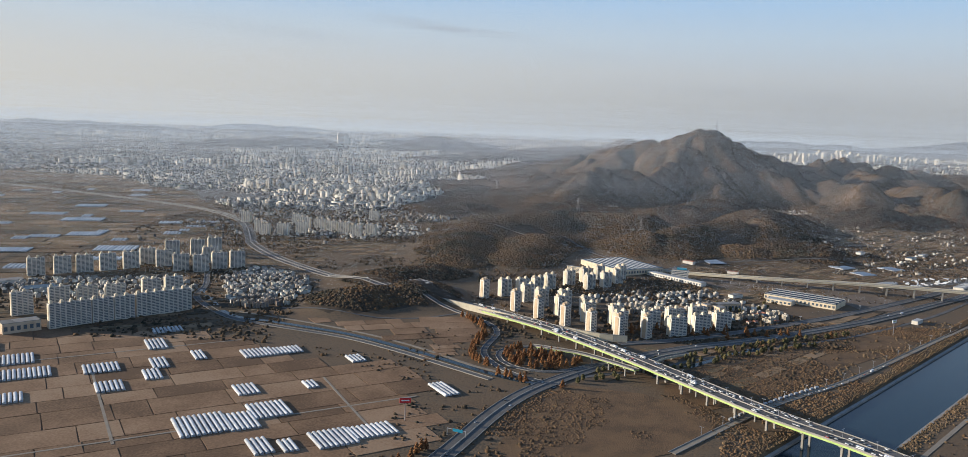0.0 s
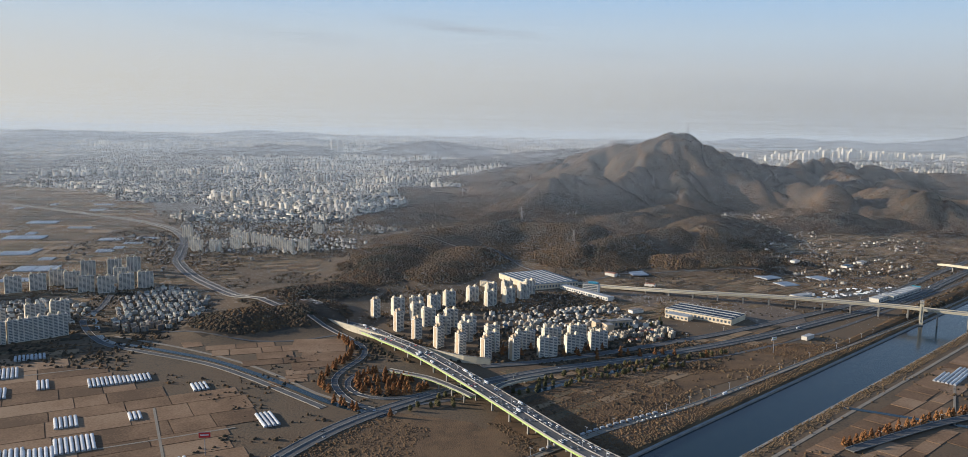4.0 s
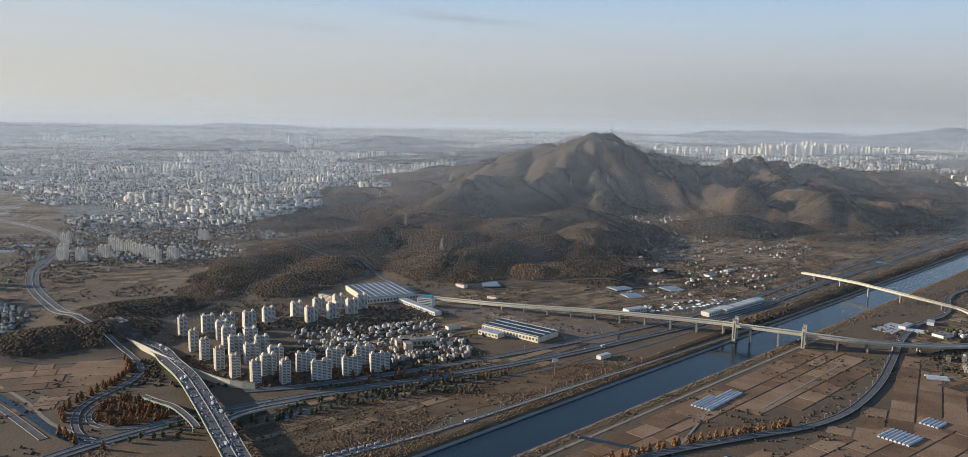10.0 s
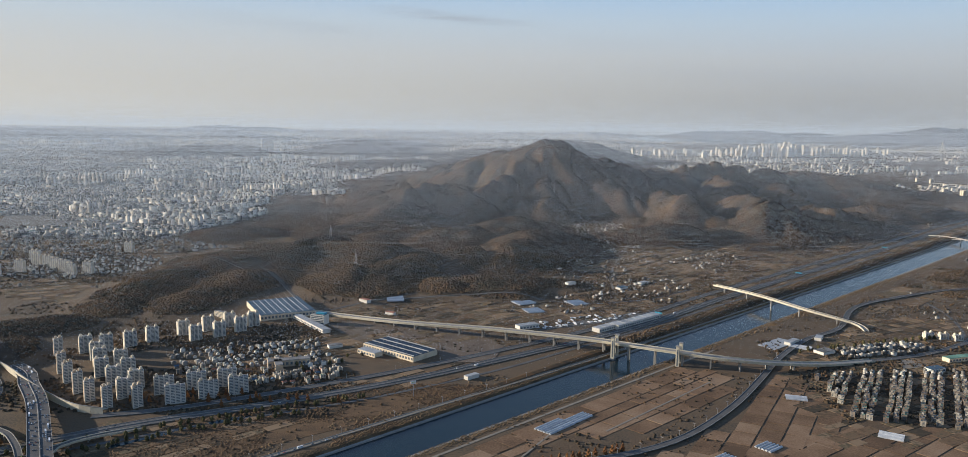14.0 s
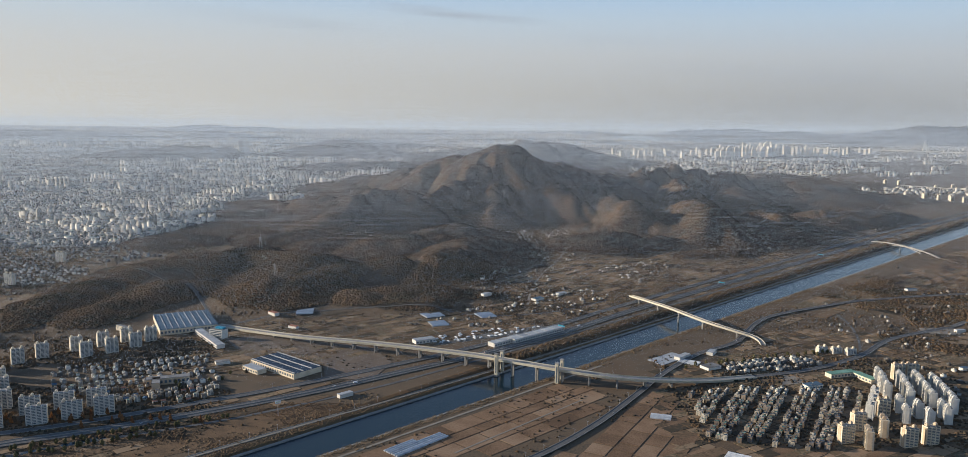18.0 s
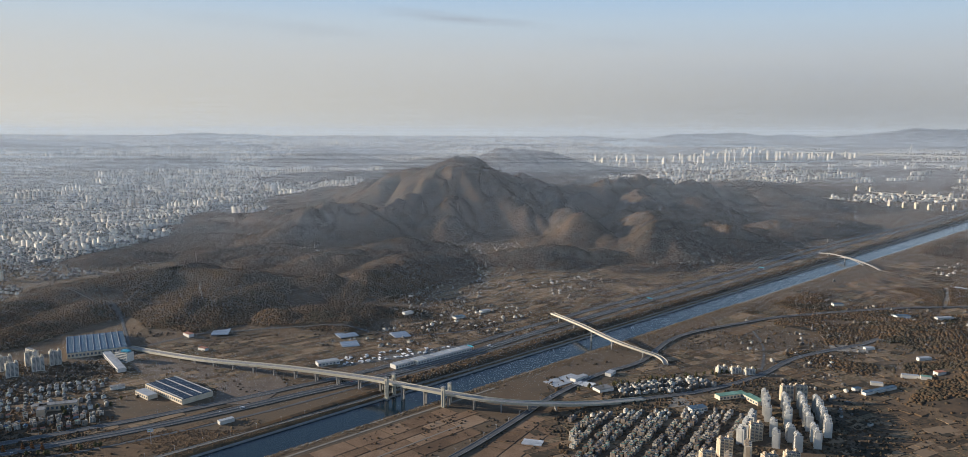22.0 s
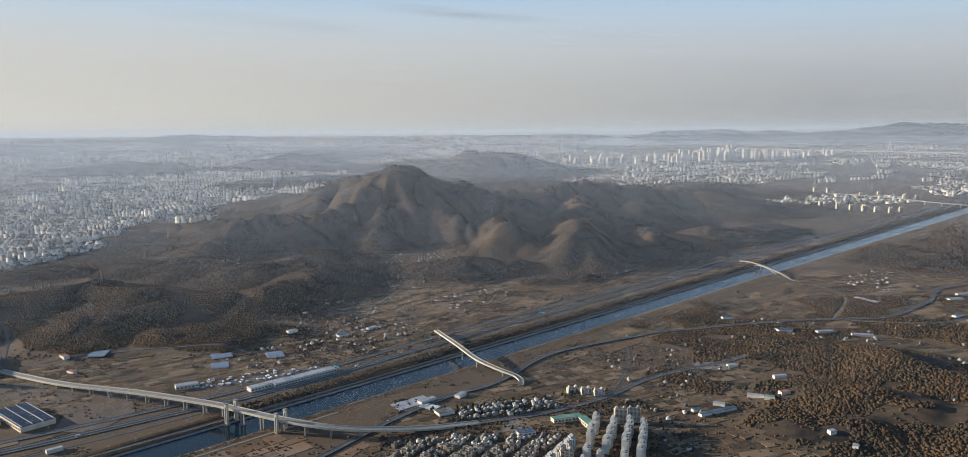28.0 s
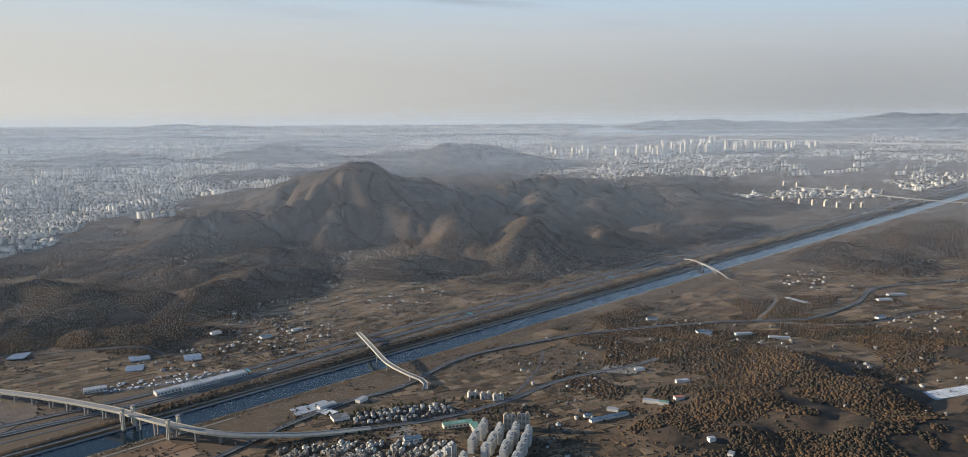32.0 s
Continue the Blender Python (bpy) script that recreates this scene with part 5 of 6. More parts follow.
village([(404, 372), (408, 432), (440, 441), (481, 447), (504, 440), (488, 396), (463, 376), (455, 360)], 62, 3.9, 3.5, 21, 0.88)
village([(441, 487), (497, 500), (500, 480), (440, 466)], 20, 3.9, 3.5, 22, 0.85, (2, 0, 3))
village([(60, 452), (92, 474), (137, 485), (160, 440), (163, 412), (128, 402), (100, 408), (75, 420)], 30, 3.9, 3.6, 23, 0.62, (0, 2, 5, 6, 4))
village([(-248, 455), (-177, 468), (-140, 430), (-150, 412), (-216, 402), (-260, 425)], 38, 3.9, 3.4, 24, 0.8, (0, 2, 3, 4, 5), 0.8)
village([(-150, 472), (-138, 510), (-100, 480), (-92, 440), (-98, 402), (-122, 400)], 30, 3.8, 3.3, 25, 0.88, (0, 2, 3, 1), 0.6)
village([(310, 600), (370, 590), (410, 650), (380, 690), (330, 670)], 40, 7, 6, 26, 0.4, (2, 4, 5, 0), 2.0)
village([(430, 700), (470, 760), (470, 830), (430, 820), (400, 760)], 40, 8, 7, 27, 0.4, (2, 4, 5), 2.5)
village([(560, 420), (600, 520), (640, 540), (600, 620), (560, 560)], 10, 11, 9, 28, 0.3, (4, 5, 2), 3)
village([(860, 730), (960, 700), (960, 640), (840, 650)], 20, 10, 9, 29, 0.35, (4, 2, 5), 3)
village([(800, 840), (860, 900), (880, 820), (820, 790)], 20, 9, 8, 30, 0.5, (4, 2, 5), 3)
village([(300, 1000), (420, 1010), (430, 940), (330, 930)], 20, 10, 9, 31, 0.4, (4, 2, 5), 3)
village([(-160, 740), (-60, 740), (-40, 690), (-90, 640), (-200, 640)], 25, 4.5, 4.0, 32, 0.6, (0, 2, 4), 2)

ranked = sorted((math.hypot(x - min(max(x, 0), 530), y), i, (x, y, a)) for i, spots in enumerate(HOUSE_SPOTS) for x, y, a in spots)
FAR_HOUSES = [(p[0], p[1], land(p[0], p[1]), HOUSE_KINDS[i][0] * 0.72, HOUSE_KINDS[i][1] * 0.72, HOUSE_KINDS[i][2] * 0.5, math.radians(p[2])) for _, i, p in ranked[300:]]
for i, kind in enumerate(HOUSE_KINDS):
    place(lambda: house(*kind), [p for _, k, p in ranked[:300] if k == i])

# ---- halls, factories and other single buildings ----


def hall(name, x, y, angle, sx, sy, h, wall, roof, label, bays=6, monitor=True, windows=True):
    """A long hall with a ribbed roof, a raised ridge light and a row of windows."""
    ob = empty_thing(name, label, "industrial building", at=pose(x, y, land(x, y), 0, 0, angle))
    piece("wall", Geo().box(0, 0, -0.4, sx, sy, h + 0.4).mesh("wall", wall), ob)
    for k in range(bays):
        w = sx / bays
        cx = (k + 0.5) * w - sx / 2
        piece("roof_bay", Geo().box(cx, 0, h, w * 0.97, sy * 0.99, 0.22).mesh("roof_bay", roof), ob)
        if monitor:
            piece("ridge_light", Geo().box(cx - w * 0.5, 0, h + 0.2, w * 0.07, sy * 0.95, 0.3).mesh("ridge_light", "roof_pale"), ob, "pale ridge strip")
    if windows:
        n = max(3, int(sx / 2.2))
        for k in range(n):
            cx = (k + 0.5) * sx / n - sx / 2
            win = Geo()
            for s in (-1, 1):
                win.box(cx, s * sy / 2, h * 0.3, sx / n * 0.55, 0.12, h * 0.42)
            piece("window", win.mesh("window", "glass"), ob)
    return ob


hall("depot_hall", 188, 464.5, -39, 40, 19, 3.0, "plaster_cream", "roof_navy", "long cream depot hall with dark blue roof strips", 3, False)
depot = bpy.data.objects["depot_hall"]
for k in range(4):
    piece("roof_rib", Geo().box(0, (k - 1.5) * 5.8, 3.2, 39.5, 0.4, 0.4).mesh("roof_rib", "roof_pale"), depot, "white roof ridge")
hall("depot_annex", 172, 458, -39, 14, 6, 2.4, "plaster_cream", "roof_pale", "low cream annex of the depot", 2, False)
hall("factory_hall", 97, 553, 28, 36, 44, 3.6, "plaster_cream", "roof_blue", "wide factory with a ribbed blue-grey roof", 9)
hall("factory_wing", 126, 517, -53, 44, 5, 2.4, "plaster_white", "roof_pale", "long narrow white factory wing", 6, False)
hall("market_hall", 334, 538, 44, 46, 7, 2.6, "plaster_white", "roof_pale", "long market hall with a pale metal roof", 6)
hall("market_hall", 314, 522, 44, 26, 6, 2.4, "plaster_white", "roof_pale", "market hall with a pale metal roof", 4)
hall("warehouse", 262, 520, 30, 14, 6, 2.4, "plaster_white", "roof_pale", "white warehouse beside the viaduct", 3, False)
hall("school", 132, 436, 20, 22, 5, 3.4, "plaster_tan", "roof_grey", "tan school building with rows of windows", 4, False)
hall("school", 128, 430, 110, 10, 4, 3.4, "plaster_tan", "roof_grey", "tan wing of a school", 2, False)
hall("school", 503, 466, 20, 18, 5, 2.4, "plaster_cream", "roof_green", "cream school with a green roof", 4, False)
hall("school", 514, 460, 110, 14, 5, 2.4, "plaster_cream", "roof_green", "cream school wing with a green roof", 3, False)
hall("gymnasium", 479, 445, 20, 10, 5, 2.2, "plaster_white", "roof_blue", "hall with a bright blue roof", 2, False)
hall("brick_school", -196, 345, 44, 15, 7, 4.5, "plaster_tan", "roof_grey", "brown brick school by the fields", 3, False)
for x, y, a, sx, sy, rf in ((584, 474, 30, 8, 3, "roof_blue"), (592, 478, 30, 9, 3, "roof_blue"), (600, 482, 30, 9, 3, "roof_blue"), (580, 480, 20, 5, 3, "roof_blue"), (596, 490, -20, 7, 3, "roof_pale"), (621, 501, -20, 10, 3, "roof_pale"), (628, 496, -20, 6, 3, "roof_green"), (648, 538, 10, 9, 3, "roof_pale"),
                            (638, 500, 15, 6, 4, "roof_red"), (643, 439, 20, 4, 3, "roof_pale"), (624, 564, 10, 7, 3, "roof_pale"), (655, 694, 10, 9, 4, "roof_blue"), (440, 505, 60, 8, 4, "roof_pale"),
                            (432, 476, 30, 10, 7, "roof_grey"), (420, 495, 45, 12, 4, "roof_pale"), (650, 425, 60, 4, 3, "roof_pale"), (690, 655, 10, 12, 5, "roof_blue"), (720, 650, 10, 14, 4, "roof_pale"), (745, 640, -10, 16, 4, "roof_pale"),
                            (300, 640, 40, 8, 4, "roof_pale"), (340, 640, 40, 9, 5, "roof_blue"), (360, 660, 40, 9, 4, "roof_pale"), (150, 580, -40, 8, 4, "roof_red"), (172, 548, -30, 7, 3, "roof_red"),
                            (880, 760, 10, 14, 5, "roof_pale"), (900, 780, 10, 18, 4, "roof_pale"), (850, 700, 30, 10, 4, "roof_blue"), (-230, 425, 40, 16, 9, "roof_blue"), (-255, 440, 40, 14, 8, "roof_grey"),
                            (230, 420, 44, 8, 3, "roof_pale"), (150, 470, 30, 8, 4, "roof_grey")):
    hall("shed", x, y, a, sx, sy, 1.8, "plaster_white", rf, "low shed with a %s metal roof" % rf.split("_")[1], 2, False, False)
office = empty_thing("office_building", "white five-storey office with ribbon windows and a teal roof", "office building", at=pose(130, 523, 0, 0, 0, -20))
piece("wall", Geo().box(0, 0, -0.4, 10, 6, 6.4).mesh("wall", "plaster_white"), office)
for k in range(5):
    piece("ribbon_window", Geo().box(0, -3.0, 0.7 + k * 1.05, 9, 0.16, 0.55).box(-5.0, 0, 0.7 + k * 1.05, 0.16, 5, 0.55).mesh("ribbon_window", "glass"), office)
piece("roof", Geo().box(0, 0, 6.0, 9.6, 5.6, 0.15).mesh("roof", "roof_grey"), office)
piece("plant_room", Geo().box(1, 0.6, 6.1, 6, 3, 1.0).mesh("plant_room", "sign_blue"), office, "teal rooftop plant room")
brick_block = empty_thing("walk_up_flats", "cream five-storey flats at the edge of the wood", "apartment building", at=pose(64, 533, land(64, 533), 0, 0, -35))
piece("wall", Geo().box(0, 0, -1, 12, 2.8, 4.8).mesh("wall", "plaster_cream"), brick_block)
piece("roof", Geo().box(0, 0, 3.8, 11.6, 2.5, 0.15).mesh("roof", "roof_grey"), brick_block)
for k in range(4):
    piece("window_row", Geo().box(0, -1.4, 0.5 + k * 0.85, 10.5, 0.12, 0.36).mesh("window_row", "glass"), brick_block)
# sports ground and car parks
sheet("sports_ground", [(464, 449), (484, 452), (488, 462), (470, 465)], 0.2, "track", "sandy school sports ground")
sheet("yard", [(596, 560), (620, 556), (628, 572), (603, 578)], 0.25, "track", "pale gravel yard among trees")
sheet("rail_yard", [(134, 522), (168, 534), (232, 505), (247, 478), (240, 446), (214, 446), (208, 474), (190, 492), (162, 480)], 0.2, "rail_yard", "brown railway yard with many tracks", "rail yard")
sheet("lorry_park", [(270, 515), (320, 540), (345, 560), (335, 568), (290, 548), (262, 530)], 0.08, "city_ground", "grey lorry park")
sheet("reservoir", [(760, 560), (790, 572), (800, 560), (775, 548)], 0.15, "water", "small pale pond")
sheet("vinyl_yard", [(405, 480), (424, 498), (416, 506), (398, 490)], 0.25, "roof_pale", "pale sheeted yard beside the canal")

# ---- the city ----


def box_city(name, boxes, material, label, heads=True):
    """Many buildings as one mesh: each a block, with a smaller block on its roof where it has a stair head."""
    B = np.array(boxes, float)           # x, y, z, length, depth, height, angle
    n = len(B)
    c, s = np.cos(B[:, 6]), np.sin(B[:, 6])
    verts, faces = [], []
    quad = np.array([(0, 1, 5, 4), (1, 2, 6, 5), (2, 3, 7, 6), (3, 0, 4, 7), (4, 5, 6, 7)])
    for part_no in range(2 if heads else 1):
        L, D = (B[:, 3], B[:, 4]) if part_no == 0 else (B[:, 3] * 0.35, B[:, 4] * 0.6)
        z0 = B[:, 2] - 1.0 if part_no == 0 else B[:, 2] + B[:, 5] - 0.1
        z1 = B[:, 2] + B[:, 5] if part_no == 0 else B[:, 2] + B[:, 5] * 1.06 + 0.35
        ring = []
        for z in (z0, z1):
            for a, b in ((-1, -1), (1, -1), (1, 1), (-1, 1)):
                x, y = a * L / 2, b * D / 2
                ring.append(np.stack([B[:, 0] + x * c - y * s, B[:, 1] + x * s + y * c, z], -1))
        verts.append(np.stack(ring, 1).reshape(-1, 3))
        faces.append((np.arange(n)[:, None, None] * 8 + quad[None] + part_no * n * 8).reshape(-1, 4))
    me = bulk_mesh(name, np.concatenate(verts), np.concatenate(faces), [material, "city_roof"])
    me.polygons.foreach_set("material_index", np.tile(np.array([0, 0, 0, 0, 1], dtype=np.int32), len(verts) * n))
    return tagged(new(name, me), label, "city", kind="stuff")


def city_zone(X, Y):
    """Where the city stands, to the far side of the plain and round the mountain."""
    H = height(X, Y)
    edge = np.interp(X, [-3000, -674, -509, -384, -263, -106, 0], [1330, 1175, 1160, 985, 832, 845, 930])
    left = (Y > edge) & (X < -100 + (Y - 850) * 0.25)
    left |= (Y > 1400) & (X < 150 + (Y - 1330) * 0.2)
    left |= (Y > 2350) & (X < 900)
    return left & (H < 3.2)


rs = np.random.RandomState(11)
low, high = [], []
# rows of apartment slabs, estate by estate
estates = []
for _ in range(6200):
    ey = 850 + 3950 * rs.rand() ** 1.5
    ex = rs.uniform(-0.75, 0.42) * ey + rs.uniform(-300, 300)
    n_row, n_col = rs.randint(2, 5), rs.randint(2, 6)
    ang = rs.choice([0.1, 0.35, 0.5, 0.75, -0.2, 1.1]) + rs.uniform(-0.08, 0.08)
    tall = rs.choice([4.0, 6.0, 8.0, 10.5, 15.0], p=[0.3, 0.34, 0.24, 0.09, 0.03])
    tall *= 1 + max(0, ey - 2000) / 6000
    length = rs.uniform(3.5, 8.5)
    for i in range(n_col):
        for j in range(n_row):
            p, q = i * (length + 2.5), j * 9.5
            estates.append((ex + p * math.cos(ang) - q * math.sin(ang), ey + p * math.sin(ang) + q * math.cos(ang), 0, length, 2.6, tall * rs.uniform(0.85, 1.1), ang))
for _ in range(1900):
    ey = rs.uniform(2300, 4750)
    ex = rs.uniform(-0.72, 0.2) * ey
    ang, tall, length = rs.choice([0.1, 0.35, 0.5, -0.2]), rs.choice([5.0, 8.0, 11.0, 16.0], p=[0.35, 0.4, 0.2, 0.05]), rs.uniform(6, 13)
    for i in range(rs.randint(2, 6)):
        for j in range(rs.randint(1, 4)):
            p, q = i * (length + 5), j * 22
            estates.append((ex + p * math.cos(ang) - q * math.sin(ang), ey + p * math.sin(ang) + q * math.cos(ang), 0, length, 4, tall * rs.uniform(0.85, 1.1), ang))
E_ = np.array(estates)
keep = city_zone(E_[:, 0], E_[:, 1]) & (np.hypot(E_[:, 0], E_[:, 1]) < 4850) & (rs.rand(len(E_)) < 0.72) & (fractal(E_[:, 0], E_[:, 1], 420, 3) > -0.12)
keep &= road_gaps(E_[:, 0], E_[:, 1]) > 4
E_[:, 2] = height(E_[:, 0], E_[:, 1])
high = [tuple(r) for r in E_[keep]]
# low houses between them
N = 150000
Y = 840 + 3950 * rs.rand(N) ** 1.55
X = rs.uniform(-0.78, 0.45, N) * Y + rs.uniform(-250, 250, N)
ok = city_zone(X, Y) & (fractal(X, Y, 160, 3) > -0.34)
X, Y = X[ok], Y[ok]
N = len(X)
Hz = height(X, Y)
block = value_noise(X, Y, 220.0)
for x, y, o, z, w, a, b, c in zip(X, Y, road_gaps(X, Y), Hz, block, rs.rand(N), rs.rand(N), rs.rand(N)):
    if o > 3:
        ang = 0.35 * round(w * 4) + 1.57 * (a > 0.5)
        if b > 0.97:
            low.append((x, y, z, 5 + 10 * c, 4 + 4 * a, 2.0 + 2 * c, ang))
        else:
            low.append((x, y, z, 1.8 + 1.9 * a, 1.7 + 1.1 * b, 1.3 + 1.6 * c * c + (3.5 * a if c > 0.94 else 0), ang))
box_city("city_houses", low, "city_low", "dense mass of low city houses in cream and grey", False)
box_city("city_apartment_blocks", high, "city_high", "rows of white apartment slabs of a large city")
# the twin towers and other tall ones
for x, y, h, w in ((-392, 2262, 46, 13), (-374, 2258, 44, 13)):
    tw = empty_thing("tower_block", "tall slim residential tower standing above the city", "tower", "twin towers", at=pose(x, y, 0, 0, 0, 20))
    piece("shaft", Geo().box(0, 0, 0, w, w, h).mesh("shaft", "city_high"), tw)
    piece("crown", Geo().box(0, 0, h, w * 0.6, w * 0.6, 3).mesh("crown", "city_high"), tw)
# the new town of towers behind the mountain
NT = "towers of the new town"
rs = np.random.RandomState(5)
tower_spots = []
for k in range(120):
    t = rs.rand()
    t = t if rs.rand() < 0.45 else rs.uniform(0.36, 0.72)
    x, y = 700 + 900 * t + rs.uniform(-30, 30), 2560 + 330 * t + rs.uniform(-110, 130)
    tower_spots.append((x, y, 17 + 22 * max(0, 1 - abs(t - 0.54) * 3.4) * (0.4 + 0.6 * rs.rand()) + rs.uniform(-3, 3)))
first = {}
for x, y, h in tower_spots:
    key = min((18, 24, 30, 38, 46), key=lambda q: abs(q - h))
    m = pose(x, y, 0, 0, 0, rs.choice((15, 25, 40)))
    if key not in first:
        tw = empty_thing("tower_block", "pale high-rise residential tower of a distant new town", "tower", NT)
        tw.matrix_basis = m
        piece("shaft", Geo().box(0, 0, 0, 9, 8, key).box(5.5, 3, 0, 6, 7, key * 0.96).mesh("shaft", "city_high"), tw)
        piece("crown", Geo().box(0, 0, key, 4, 4, 2).mesh("crown", "city_high"), tw)
        first[key] = tw
    else:
        copy_thing(first[key], m)
# scattered works, flats and sheds on the coastal plain
scatter, flats = [], []
N = 9500
Y = 1500 + 2300 * rs.rand(N) ** 1.2
X = 250 + rs.uniform(0.16, 0.72, N) * Y
keep = (height(X, Y) < 1.5) & (fractal(X, Y, 260, 3) > 0.02) & (np.abs(uv(X, Y)[1] - 90) > 70)
for x, y, o, a, b, c in zip(X, Y, keep, rs.rand(N), rs.rand(N), rs.rand(N)):
    if o:
        if c > 0.86:
            flats.append((x, y, 0, 5 + 3 * a, 3, 4 + 4 * b, 0.35))
        else:
            scatter.append((x, y, 0, 2.5 + 10 * a * a, 2.5 + 4 * b, 1.5 + 2 * a * b, 0.35))
for _ in range(46):
    ex, ey, h = rs.uniform(700, 1650), rs.uniform(1900, 2500), rs.uniform(6, 10)
    for i in range(rs.randint(3, 7)):
        x, y = ex + i * 10, ey + i * 3 + rs.uniform(-4, 4)
        if land(x, y) < 1:
            flats.append((x, y, 0, 7, 3.5, h, 0.3))
box_city("coastal_works", scatter, "city_low", "scattered pale sheds and houses on the coastal plain")
box_city("coastal_flats", flats, "city_high", "groups of cream apartment slabs on the coastal plain")
# hamlets scattered in the valleys under the mountain
N = 2600
Xh, Yh = rs.uniform(120, 900, N), rs.uniform(560, 1150, N)
okh = (height(Xh, Yh) < 4.0) & (fractal(Xh, Yh, 90, 3) > 0.17) & (uv(Xh, Yh)[1] > 152)
okh &= road_gaps(Xh, Yh) > 2.5
hamlet = [(x, y, land(x, y), 1.3 + 2.4 * a * a, 1.2 + 0.9 * b, 0.8 + 0.9 * a, 3.1 * b) for x, y, o, a, b in zip(Xh, Yh, okh, rs.rand(N), rs.rand(N)) if o]
box_city("hamlet_houses", hamlet, "hamlet", "small pale houses and sheds scattered along the valleys")
N = 900
Xh, Yh = rs.uniform(540, 1150, N), rs.uniform(400, 900, N)
okh = (height(Xh, Yh) < 3.0) & (fractal(Xh + 900, Yh, 120, 3) > 0.1) & (uv(Xh, Yh)[1] < 60)
okh &= road_gaps(Xh, Yh) > 2.5
hamlet = [(x, y, land(x, y), 1.3 + 2.4 * a * a, 1.2 + 0.9 * b, 0.8 + 0.9 * a, 3.1 * b) for x, y, o, a, b in zip(Xh, Yh, okh, rs.rand(N), rs.rand(N)) if o]
box_city("farm_sheds", hamlet, "hamlet", "small farm sheds and houses among dry fields")
N = 2600
Xh, Yh = rs.uniform(-270, 30, N), rs.uniform(560, 860, N)
okh = (height(Xh, Yh) < 1.5) & (fractal(Xh + 500, Yh, 100, 3) > -0.02)
okh &= road_gaps(Xh, Yh) > 2.5
okh &= (rs.rand(N) < np.clip((Yh - 600) / 240, 0.05, 0.8))
hamlet = [(x, y, land(x, y), 1.4 + 4.5 * a * a * a, 1.3 + 1.2 * b, 0.9 + 1.3 * a, 0.3 + 1.57 * (b > 0.5)) for x, y, o, a, b in zip(Xh, Yh, okh, rs.rand(N), rs.rand(N)) if o]
box_city("plain_houses", hamlet, "hamlet", "small houses, sheds and workshops on the plain before the city")
box_city("village_houses", FAR_HOUSES, "city_low", "flat-roofed village houses in cream and tan")
# city ground
sheet("city_ground", [(-300, 885), (-100, 1000), (-60, 1120), (120, 1330), (230, 1700), (260, 2400), (900, 2420), (900, 3600), (500, 4850), (-2800, 4000), (-2300, 2600), (-1500, 1700), (-800, 1330), (-480, 1250)], 0.4, "city_ground", "grey streets of a large city")
cable = empty_thing("cable_stayed_bridge_tower", "far white pylon of a cable-stayed bridge", "tower", at=pose(1863, 3038, 0))
piece("leg", Geo().bar((-9, 0, 0), (0, 0, 42), 3).mesh("leg", "cream"), cable)
piece("leg", Geo().bar((9, 0, 0), (0, 0, 42), 3).mesh("leg", "cream"), cable)
piece("crossbeam", Geo().bar((-6, 0, 14), (6, 0, 14), 2.4).mesh("crossbeam", "cream"), cable)

# ---- woods ----


def clump_variants(rs, count=8):
    """Ragged crowns: an apex over two uneven rings of four."""
    res = []
    for _ in range(count):
        pts = [(rs.uniform(-0.25, 0.25), rs.uniform(-0.25, 0.25), rs.uniform(0.5, 0.85))]
        for zr, rr in ((0.25, 0.75), (-0.7, 1.05)):
            for k in range(4):
                a, r = (k + rs.uniform(-0.3, 0.3)) * 1.5708 + (0.78 if zr < 0 else 0), rr * rs.uniform(0.7, 1.3)
                pts.append((r * math.cos(a), r * math.sin(a), zr + rs.uniform(-0.25, 0.25)))
        res.append(np.array(pts))
    F = [(0, 1 + k, 1 + (k + 1) % 4) for k in range(4)]
    for k in range(4):
        j = (k + 1) % 4
        F += [(1 + k, 5 + k, 1 + j), (1 + j, 5 + k, 5 + j)]
    return res, np.array(F)


